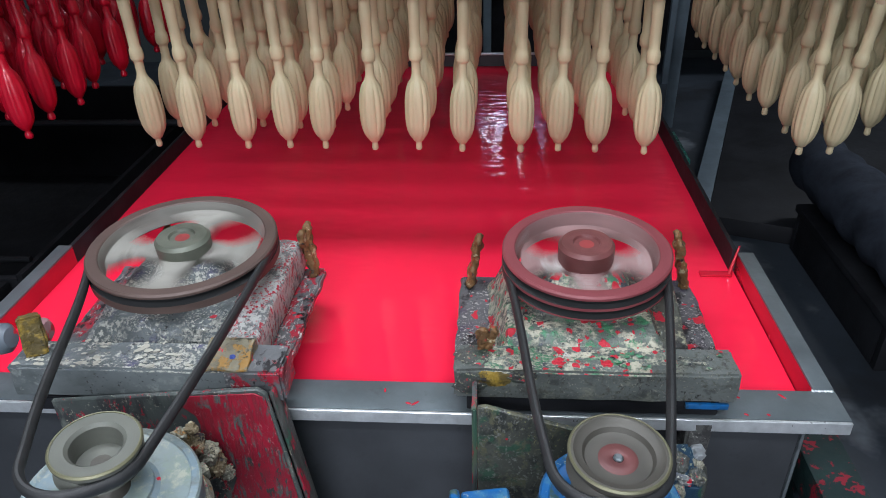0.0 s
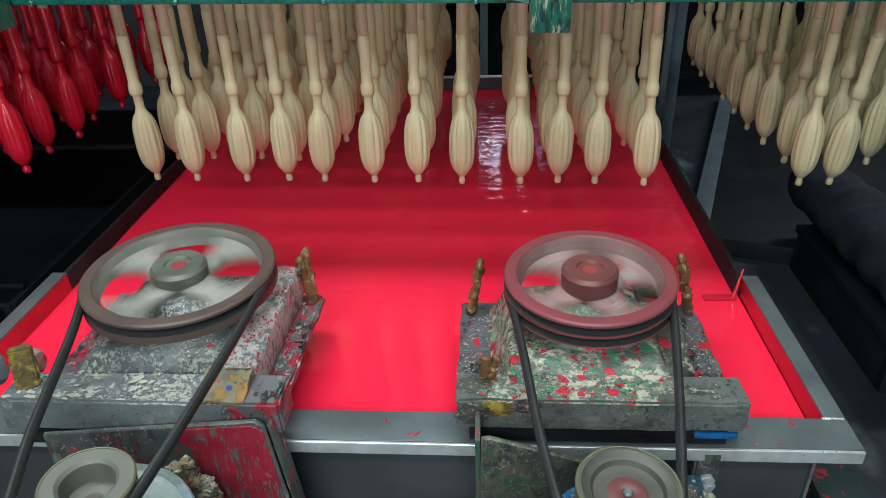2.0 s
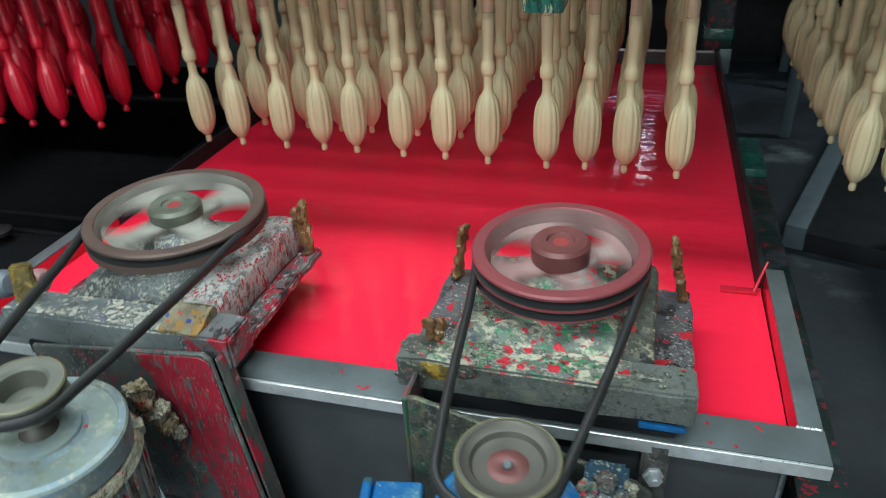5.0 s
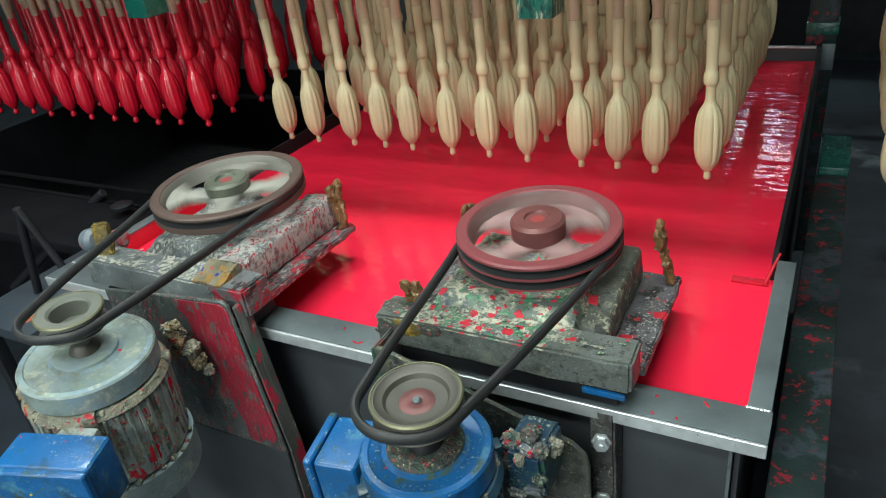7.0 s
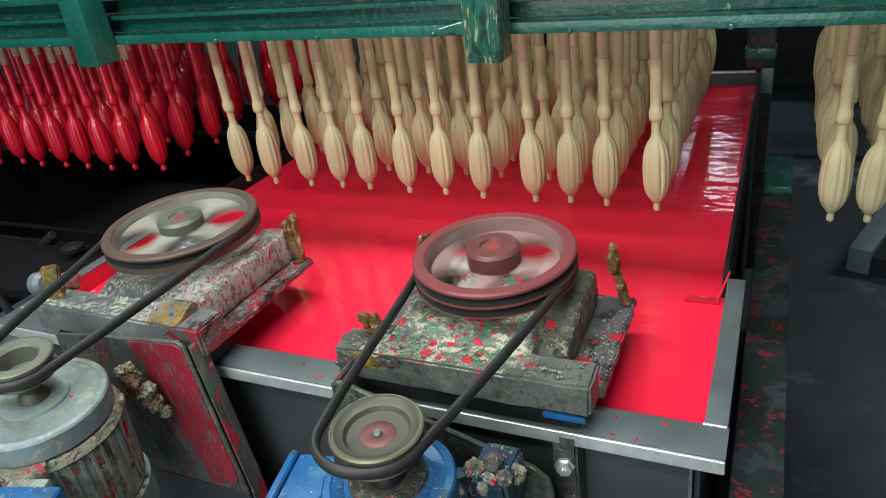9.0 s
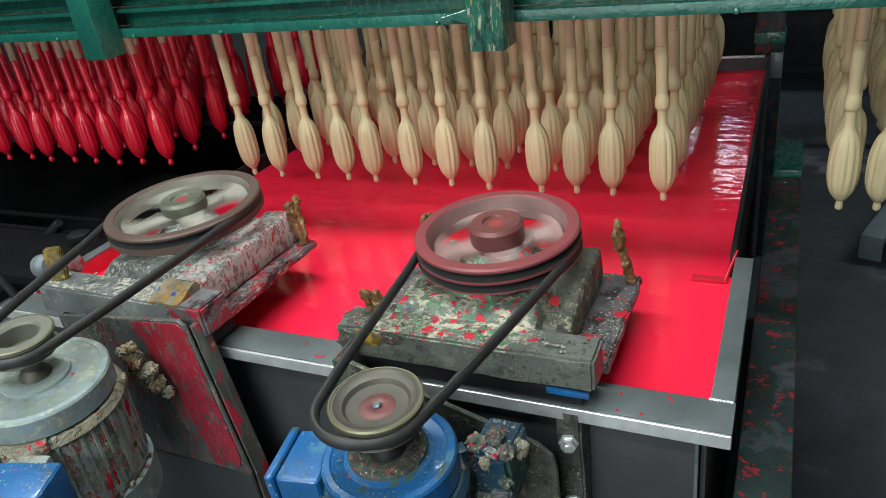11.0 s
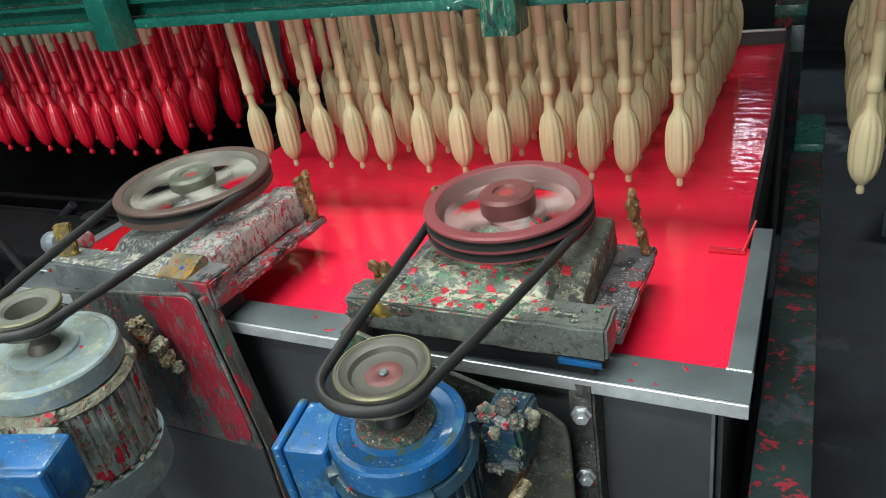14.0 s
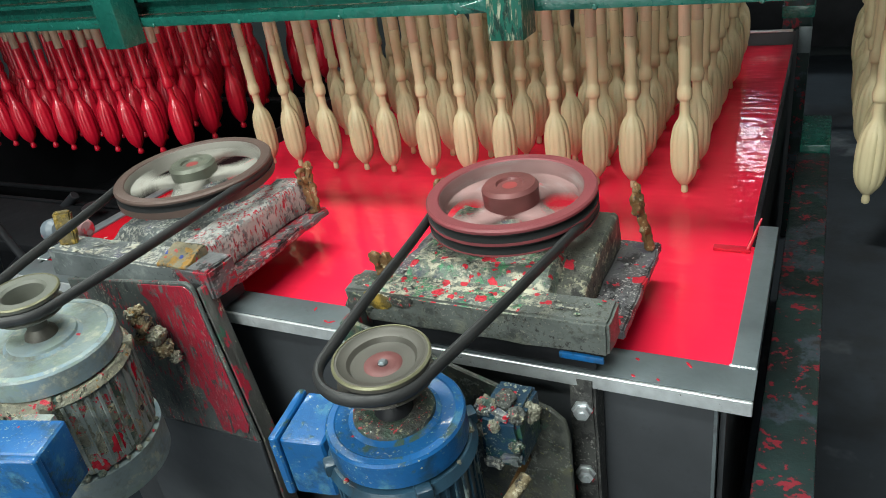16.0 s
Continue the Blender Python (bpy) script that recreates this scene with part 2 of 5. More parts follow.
hub_tint = material("red_stained_shaft_end", (0.30, 0.05, 0.05), 0.4, vary=0.3, vary_scale=30)
iron_brown = material("dusty_brown_iron", (0.105, 0.070, 0.060), 0.5, 0.25, bump=0.001, bump_scale=90, vary=0.3, vary_scale=20)
iron_red = material("red_dusted_iron", (0.22, 0.052, 0.060), 0.45, 0.1, bump=0.001, bump_scale=90, vary=0.3, vary_scale=20)
spoke_pale = material("pale_daubed_spokes", (0.28, 0.27, 0.24), 0.5, 0.1, bump=0.002, bump_scale=50, vary=0.4, vary_scale=15,
                      specks=[((0.12, 0.10, 0.09), 24, 0.56, 0.08)])
spoke_red = material("pink_daubed_spokes", (0.30, 0.18, 0.175), 0.5, 0.1, bump=0.002, bump_scale=50, vary=0.4, vary_scale=15,
                     specks=[((0.42, 0.40, 0.38), 20, 0.55, 0.08)])
hub_red = material("red_stained_hub_iron", (0.155, 0.052, 0.050), 0.45, 0.15, bump=0.0015, bump_scale=60, vary=0.4, vary_scale=25)
pulley_brown = material("worn_brown_pulley", (0.085, 0.080, 0.068), 0.5, 0.3, bump=0.0008, bump_scale=90, vary=0.3, vary_scale=30)
hub_grey = material("greenish_hub_iron", (0.13, 0.14, 0.11), 0.45, 0.3, bump=0.0015, bump_scale=60, vary=0.4, vary_scale=25)
alloy = material("olive_grey_alloy", (0.125, 0.13, 0.11), 0.55, 0.15, bump=0.0008, bump_scale=90, vary=0.3, vary_scale=25)
brass_edge = material("brassy_worn_edge", (0.155, 0.15, 0.09), 0.45, 0.4, vary=0.2)
rubber = material("black_rubber", (0.022, 0.023, 0.024), 0.55, 0.0, bump=0.0006, bump_scale=120, vary=0.3, vary_scale=20)
motor_blue = material("blue_motor_enamel", (0.006, 0.098, 0.29), 0.34, 0.0, coat=0.4, bump=0.0008, bump_scale=70, vary=0.3, vary_scale=10,
                      daubs=[((0.012, 0.055, 0.12), 14, 0.50, 0.12, 7, 0.44, ONE), ((0.04, 0.075, 0.06), 34, 0.53, 0.08, 9, 0.48, ONE), ((0.06, 0.19, 0.30), 20, 0.53, 0.12, 8, 0.47, ONE),
                             ((0.36, 0.36, 0.28), 110, 0.60, 0.04, 9, 0.48, ONE)],
                      spots=[((0.36, 0.36, 0.30), 110, 0.15, 0.04), (SPLASH, 80, 0.15, 0.03)])
motor_fins = material("dirty_blue_fins", (0.018, 0.055, 0.09), 0.4, 0.0, coat=0.2, bump=0.001, bump_scale=60, vary=0.5, vary_scale=16, stretch=(1, 1, 0.4),
                      specks=[((0.28, 0.36, 0.34), 30, 0.6, 0.06), (BLACK, 18, 0.6, 0.1)])
motor_grey = material("pale_grey_motor_paint", (0.235, 0.29, 0.297), 0.4, 0.1, bump=0.0007, bump_scale=60, vary=0.25, vary_scale=10,
                      daubs=[((0.17, 0.255, 0.32), 9, 0.42, 0.25, 6, 0.42, ONE), ((0.22, 0.28, 0.22), 11, 0.42, 0.25, 7, 0.44, ONE),
                             ((0.38, 0.39, 0.32), 50, 0.49, 0.14, 10, 0.49, ONE), ((0.13, 0.135, 0.12), 22, 0.47, 0.25, 8, 0.46, ONE)],
                      spots=[(SPLASH, 40, 0.20, 0.08)])
motor_grime = material("grimy_grey_fins", (0.26, 0.30, 0.29), 0.5, 0.0, coat=0.15, bump=0.0016, bump_scale=70, vary=0.4, vary_scale=16,
                       daubs=[((0.11, 0.105, 0.065), 22, 0.50, 0.08, 8, 0.45, (1, 1, 0.4)), ((0.36, 0.35, 0.26), 80, 0.55, 0.04, 10, 0.47, (1, 1, 0.5)),
                              ((0.05, 0.09, 0.07), 24, 0.55, 0.06, 8, 0.47, (1, 1, 0.4)), ((0.48, 0.016, 0.035), 26, 0.54, 0.02, 10, 0.48, (1, 1, 0.5))])
motor_cake = material("mixed_paint_cake", (0.24, 0.235, 0.18), 0.55, coat=0.15, bump=0.006, bump_scale=110, vary=0.5, vary_scale=40,
                      specks=[((0.36, 0.34, 0.24), 60, 0.54, 0.05), ((0.07, 0.12, 0.10), 30, 0.55, 0.06), ((0.45, 0.02, 0.04), 46, 0.58, 0.02), ((0.30, 0.16, 0.04), 40, 0.60, 0.04), (BLACK, 60, 0.60, 0.05)])
boss_cake = material("dark_mixed_paint_cake", (0.055, 0.06, 0.055), 0.5, coat=0.15, bump=0.005, bump_scale=120, vary=0.5, vary_scale=40,
                     specks=[((0.035, 0.060, 0.045), 30, 0.52, 0.08), ((0.24, 0.23, 0.15), 150, 0.58, 0.05), ((0.35, 0.03, 0.04), 110, 0.61, 0.02), ((0.45, 0.44, 0.40), 230, 0.63, 0.03)])
red_run = material("run_red_paint", (0.31, 0.012, 0.032), 0.4, coat=0.2, bump=0.0012, bump_scale=60, vary=0.3, vary_scale=14,
                   daubs=[((0.24, 0.020, 0.035), 90, 0.50, 0.06, 14, 0.44, (1, 1, 0.12)), ((0.10, 0.115, 0.11), 75, 0.535, 0.03, 12, 0.46, (1, 1, 0.14)),
                          ((0.045, 0.06, 0.055), 60, 0.56, 0.03, 10, 0.46, (1, 1, 0.3)), ((0.45, 0.14, 0.15), 150, 0.60, 0.03, 12, 0.46, (1, 1, 0.4))])
plate_grey = material("grimy_grey_green_plate", (0.085, 0.10, 0.096), 0.45, 0.15, bump=0.0012, bump_scale=50, vary=0.35, vary_scale=9,
                      daubs=[((0.15, 0.165, 0.145), 20, 0.50, 0.08, 8, 0.45, (1, 1, 0.4)), ((0.045, 0.05, 0.05), 30, 0.51, 0.08, 9, 0.45, (1, 1, 0.3)),
                             ((0.40, 0.016, 0.038), 70, 0.575, 0.02, 12, 0.47, (1, 1, 0.3)), ((0.40, 0.38, 0.30), 120, 0.60, 0.03, 10, 0.46, ONE)])
wood = material("bare_pale_wood", (0.585, 0.505, 0.31), 0.5, 0.0, bump=0.0006, bump_scale=160, vary=0.16, vary_scale=30, stretch=(1, 1, 0.12), rand=0.12)
# slightly redder wood for the shaft above the bare handle
wood_shaft = material("browner_wood_shaft", (0.60, 0.465, 0.31), 0.55, 0.0, bump=0.0006, bump_scale=160, vary=0.2, vary_scale=30, stretch=(1, 1, 0.12), rand=0.15)
# dipped handles' shanks: the rack's shade is put into this darker wood
wood_shaded = material("shaded_wood_shank", (0.40, 0.27, 0.19), 0.55, 0.0, bump=0.0006, bump_scale=160, vary=0.2, vary_scale=30, stretch=(1, 1, 0.12), rand=0.12)
lacquer = material("wet_red_lacquer", (0.50, 0.006, 0.024), 0.30, 0.0, coat=0.3, bump=0.0, vary=0.12, vary_scale=8)
green = material("green_enamel", (0.009, 0.112, 0.086), 0.27, 0.0, coat=0.45, bump=0.0035, bump_scale=55, vary=0.35, vary_scale=7,
                 specks=[((0.25, 0.42, 0.34), 40, 0.70, 0.03), ((0.01, 0.05, 0.04), 14, 0.62, 0.1)])
green_chip = material("chipped_green_enamel", (0.012, 0.14, 0.10), 0.35, 0.0, coat=0.3, bump=0.003, bump_scale=45, vary=0.35, vary_scale=7, stretch=(1, 1, 0.3),
                      daubs=[((0.40, 0.44, 0.32), 120, 0.53, 0.05, 16, 0.47, (1, 1, 0.5)), ((0.01, 0.05, 0.04), 50, 0.55, 0.05, 12, 0.46, ONE)], spots=[((0.42, 0.32, 0.05), 40, 0.2, 0.15)])
green_rail = material("splashed_dark_green_steel", (0.012, 0.03, 0.03), 0.45, 0.1, bump=0.002, bump_scale=45, vary=0.5, vary_scale=7,
                      specks=[((0.06, 0.08, 0.11), 12, 0.53, 0.1), ((0.008, 0.040, 0.030), 8, 0.58, 0.08), ((0.24, 0.014, 0.028), 44, 0.57, 0.03), (BLACK, 12, 0.58, 0.1)])
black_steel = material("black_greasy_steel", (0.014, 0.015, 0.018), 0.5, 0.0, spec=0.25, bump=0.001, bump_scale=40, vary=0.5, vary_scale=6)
# near-black matt steel, darker and duller than black_steel
matt_black = material("matt_black_steel", (0.006, 0.0065, 0.008), 0.85, 0.0, spec=0.1, bump=0.002, bump_scale=40, vary=0.4, vary_scale=6)
blue_steel = material("blue_grey_painted_steel", (0.12, 0.16, 0.19), 0.5, 0.2, bump=0.001, vary=0.3, vary_scale=6)
cloth = material("dark_blue_cloth", (0.04, 0.05, 0.07), 0.9, 0.0, bump=0.004, bump_scale=30, vary=0.5, vary_scale=8, spec=0.2)
slat_boards = material("grey_brown_slats", (0.15, 0.13, 0.105), 0.7, bump=0.002, bump_scale=40, vary=0.4, vary_scale=6)
# dark base with broad paler and darker blotches
concrete = material("blotched_concrete", (0.027, 0.036, 0.048), 0.55, 0.0, bump=0.002, bump_scale=20, vary=0.5, vary_scale=1.6,
                    specks=[((0.15, 0.17, 0.19), 2.2, 0.58, 0.15), ((0.014, 0.016, 0.020), 1.7, 0.53, 0.12)])
plaster = material("grey_plaster", (0.62, 0.63, 0.63), 0.9, 0.0, bump=0.002, bump_scale=15, vary=0.2, vary_scale=1.0)
dark_wall = material("dark_painted_wall", (0.05, 0.065, 0.07), 0.8, bump=0.002, bump_scale=15, vary=0.4, vary_scale=1.5)
yellow = material("yellow_paint", (0.62, 0.46, 0.04), 0.4, vary=0.2)
bone = material("off_white_plastic", (0.12, 0.145, 0.17), 0.4, vary=0.2, specks=[(RED, 25, 0.6, 0.04)])
knob_red = material("pink_daubed_plastic", (0.36, 0.20, 0.21), 0.4, vary=0.3, vary_scale=25, specks=[(RED, 30, 0.52, 0.06)])
flake_cream = material("dried_cream_flakes", (0.39, 0.38, 0.32), 0.5, vary=0.3, vary_scale=60, spots=[(SPLASH, 60, 0.3, 0.2), ((0.10, 0.11, 0.10), 40, 0.4, 0.3)])
ochre_panel = material("ochre_daubed_panel", (0.20, 0.18, 0.12), 0.5, bump=0.002, bump_scale=80, vary=0.4, vary_scale=30, daubs=[((0.28, 0.15, 0.03), 40, 0.49, 0.05, 14, 0.46, ONE), ((0.05, 0.045, 0.03), 60, 0.55, 0.04, 12, 0.47, ONE)], spots=[(SPLASH, 60, 0.28, 0.35), ((0.02, 0.05, 0.25), 50, 0.22, 0.12)])
orange = material("dried_orange_paint", (0.42, 0.13, 0.06), 0.55, bump=0.003, bump_scale=90, vary=0.4, vary_scale=30)
white_mark = material("white_chalk_mark", (0.48, 0.48, 0.45), 0.7)
soft_red = material("red_film", (0.5, 0.012, 0.03), 0.25, coat=0.4)


def glow(name, color, strength):
    m = bpy.data.materials.new(name)
    m.use_nodes = True
    b = m.node_tree.nodes["Principled BSDF"]
    b.inputs["Base Color"].default_value = (*color, 1)
    b.inputs["Emission Color"].default_value = (*color, 1)
    b.inputs["Emission Strength"].default_value = strength
    return m


tube_glow = glow("lit_tube", (0.93, 1.0, 0.98), 3.0)
daylight = glow("daylight_pane", (0.60, 0.54, 0.95), 0.34)
streak_glow = glow("white_streak_glow", (0.95, 0.98, 1.0), 14.0)


def liquid():
    m = bpy.data.materials.new("liquid_red_paint")
    m.use_nodes = True
    n, l = m.node_tree.nodes, m.node_tree.links
    b = n["Principled BSDF"]
    b.inputs["Roughness"].default_value = 0.07
    b.inputs["IOR"].default_value = 1.42
    tc = n.new("ShaderNodeTexCoord")
    big = n.new("ShaderNodeTexNoise")
    big.inputs["Scale"].default_value = 2.5
    l.new(tc.outputs["Object"], big.inputs["Vector"])
    mx = n.new("ShaderNodeMix")
    mx.data_type = "RGBA"
    mx.inputs[6].default_value = (0.83, 0.016, 0.052, 1)
    mx.inputs[7].default_value = (0.87, 0.021, 0.064, 1)
    l.new(big.outputs["Fac"], mx.inputs[0])
    l.new(mx.outputs[2], b.inputs["Base Color"])
    mp = n.new("ShaderNodeMapping")
    mp.inputs["Scale"].default_value = (1.0, 1.9, 1.0)
    l.new(tc.outputs["Object"], mp.inputs[0])
    rip = n.new("ShaderNodeTexNoise")
    rip.inputs["Scale"].default_value, rip.inputs["Detail"].default_value = 17.0, 1.0
    l.new(mp.outputs[0], rip.inputs["Vector"])
    bp = n.new("ShaderNodeBump")
    bp.inputs["Strength"].default_value, bp.inputs["Distance"].default_value = 1.0, 0.0014
    l.new(rip.outputs["Fac"], bp.inputs["Height"])
    l.new(bp.outputs[0], b.inputs["Normal"])
    return m


red_liquid = liquid()


# ---- mesh helpers ----
def part(name, bm, mat, parent=None, label="", smooth=True):
    me = bpy.data.meshes.new(name)
    bm.normal_update()
    bm.to_mesh(me)
    bm.free()
    for m in mat if isinstance(mat, (list, tuple)) else [mat]:
        me.materials.append(m)
    if smooth:
        me.shade_smooth()
        me.set_sharp_from_angle(angle=radians(35))
    ob = new(name, me)
    if parent:
        ob.parent = parent
    if label:
        ob["label"] = label
    return ob


def thing(name, loc, label, category, group="", kind="", rot=(0, 0, 0)):
    ob = new(name)
    ob.empty_display_size = 0.05
    ob.matrix_world = pose(*loc, *rot)
    return tagged(ob, label, category, group, kind)


def box(x0, x1, y0, y1, z0, z1, bevel=0.003, seg=2, bm=None, m=None):
    bm = bm or bmesh.new()
    made = bmesh.ops.create_cube(bm, size=1)["verts"]
    t = Matrix.Translation(((x0 + x1) / 2, (y0 + y1) / 2, (z0 + z1) / 2)) @ Matrix.Diagonal((x1 - x0, y1 - y0, z1 - z0, 1))
    bmesh.ops.transform(bm, matrix=(m @ t) if m else t, verts=made)
    if bevel:
        edges = list({e for v in made for e in v.link_edges})
        bmesh.ops.bevel(bm, geom=edges, offset=bevel, segments=seg, affect="EDGES", profile=0.6)
    return bm


def rough_box(x0, x1, y0, y1, z0, z1, bevel=0.008, cuts=10, amp=0.004, scale=30.0, seed=0):
    """A box with lumpy, daubed faces."""
    bm = box(x0, x1, y0, y1, z0, z1, 0)
    bmesh.ops.bevel(bm, geom=bm.edges[:], offset=bevel, segments=2, affect="EDGES")
    bmesh.ops.subdivide_edges(bm, edges=bm.edges[:], cuts=cuts, use_grid_fill=True)
    for v in bm.verts:
        v.co += noise.noise_vector(v.co * scale + Vector((seed, seed * 2.3, 0))) * amp
    return bm


def mound(x0, x1, y0, y1, z0, z1, inset=(0.02, 0.02, 0.02, 0.02), amp=0.004, scale=28.0, seed=0, n=36):
    """A caked lump on a flat base: its sides rise over the four insets (x0, x1, y0, y1) to an uneven top."""
    bm = bmesh.new()
    def ease(v):
        v = max(0.0, min(1.0, v))
        return v * v * (3 - 2 * v)
    grid = []
    for i in range(n + 1):
        row = []
        for j in range(n + 1):
            x, y = x0 + (x1 - x0) * i / n, y0 + (y1 - y0) * j / n
            h = min(ease((x - x0) / inset[0]), ease((x1 - x) / inset[1]), ease((y - y0) / inset[2]), ease((y1 - y) / inset[3]))
            co = Vector((x, y, z0 + 0.002 + (z1 - z0) * h))
            co += noise.noise_vector(co * scale + Vector((seed, 0, seed))) * amp
            co += noise.noise_vector(co * scale * 3 + Vector((seed, 5, seed))) * amp * 0.45
            co.z = max(co.z, z0 + 0.001)
            row.append(bm.verts.new(co))
        grid.append(row)
    for i in range(n):
        for j in range(n):
            bm.faces.new((grid[i][j], grid[i + 1][j], grid[i + 1][j + 1], grid[i][j + 1]))
    edge = [e for e in bm.edges if e.is_boundary]
    low = bmesh.ops.extrude_edge_only(bm, edges=edge)["geom"]
    for v in low:
        if isinstance(v, bmesh.types.BMVert):
            v.co.z = z0
    return bm


def blob(x, y, z, r, seed=0):
    """A gnarled lump of dried paint."""
    bm = bmesh.new()
    bmesh.ops.create_icosphere(bm, subdivisions=4, radius=1.0)
    for v in bm.verts:
        q = v.co.copy()
        k = 1 + 0.35 * noise.noise(q * 1.6 + Vector((seed * 7.0, 0, 0))) + 0.22 * noise.noise(q * 4.5 + Vector((0, seed * 3.0, 0))) + 0.10 * noise.noise(q * 10)
        v.co = Vector((x, y, z)) + q * r * k
    return bm


def mound_patch(a, r, z, w, h, seed):
    """A flattened daub on an upright drum of radius r."""
    bm = blob(0, 0, 0, 1.0, seed)
    for v in bm.verts:
        b = a + v.co.y * w / r
        d = r + v.co.x * 0.0028
        v.co = Vector((d * math.cos(b), d * math.sin(b), z + v.co.z * h * 0.6))
    return bm


def prism(points, y0, y1, bevel=0.002, axis="y"):
    """A flat outline (x, z) given depth along y."""
    bm = bmesh.new()
    lo = [bm.verts.new((x, y0, z)) for x, z in points]
    hi = [bm.verts.new((x, y1, z)) for x, z in points]
    bm.faces.new(lo)
    bm.faces.new(hi[::-1])
    k = len(points)
    for i in range(k):
        bm.faces.new((lo[i], hi[i], hi[(i + 1) % k], lo[(i + 1) % k]))
    bmesh.ops.recalc_face_normals(bm, faces=bm.faces[:])
    if bevel:
        bmesh.ops.bevel(bm, geom=bm.edges[:], offset=bevel, segments=1, affect="EDGES")
    if axis == "x":
        bmesh.ops.transform(bm, matrix=Matrix.Rotation(radians(90), 4, "Z"), verts=bm.verts[:])
    return bm


def lathe(profile, seg=48, closed=False, bm=None, m=None, flute=None):
    """Turns (r, z) rows about z. flute(r, z, angle) may change r."""
    bm = bm or bmesh.new()
    rings = []
    for r, z in profile:
        ring = []
        for i in range(seg):
            a = 2 * math.pi * i / seg
            q = flute(r, z, a) if flute else r
            co = Vector((q * math.cos(a), q * math.sin(a), z))
            ring.append(bm.verts.new(m @ co if m else co))
        rings.append(ring)
    pairs = list(zip(rings, rings[1:])) + ([(rings[-1], rings[0])] if closed else [])
    for a, b in pairs:
        for i in range(seg):
            bm.faces.new((a[i], a[(i + 1) % seg], b[(i + 1) % seg], b[i]))
    if not closed:
        bm.faces.new(rings[0][::-1])
        bm.faces.new(rings[-1])
    return bm


def sweep(points, width, height, ups, closed=True):
    """A rounded belt along points: width across, height along ups."""
    bm = bmesh.new()
    k = len(points)
    rings = []
    for i, p in enumerate(points):
        d = (points[(i + 1) % k] - points[i - 1]) if closed or 0 < i < k - 1 else (points[min(i + 1, k - 1)] - points[max(i - 1, 0)])
        d.normalize()
        up = ups[i]
        side = d.cross(up).normalized()
        up = side.cross(d).normalized()
        shape = [(0.52 * math.cos(radians(a)), 0.60 * math.sin(radians(a))) for a in range(165, -195, -30)]
        rings.append([bm.verts.new(p + side * (a * width) + up * (b * height)) for a, b in shape])
    for i in range(k if closed else k - 1):
        a, b = rings[i], rings[(i + 1) % k]
        for j in range(12):
            bm.faces.new((a[j], a[(j + 1) % 12], b[(j + 1) % 12], b[j]))
    if not closed:
        bm.faces.new(rings[0][::-1])
        bm.faces.new(rings[-1])
    bmesh.ops.recalc_face_normals(bm, faces=bm.faces[:])
    return bm


def rod(a, b, r, seg=16, bm=None, r2=None):
    a, b = Vector(a), Vector(b)
    m = Matrix.Translation(a) @ (b - a).to_track_quat("Z", "Y").to_matrix().to_4x4()
    d = (b - a).length
    r2 = r if r2 is None else r2
    c = min(r, r2) * 0.15
    return lathe([(r - c, 0), (r, c), (r2, d - c), (r2 - c, d)], seg, bm=bm, m=m)


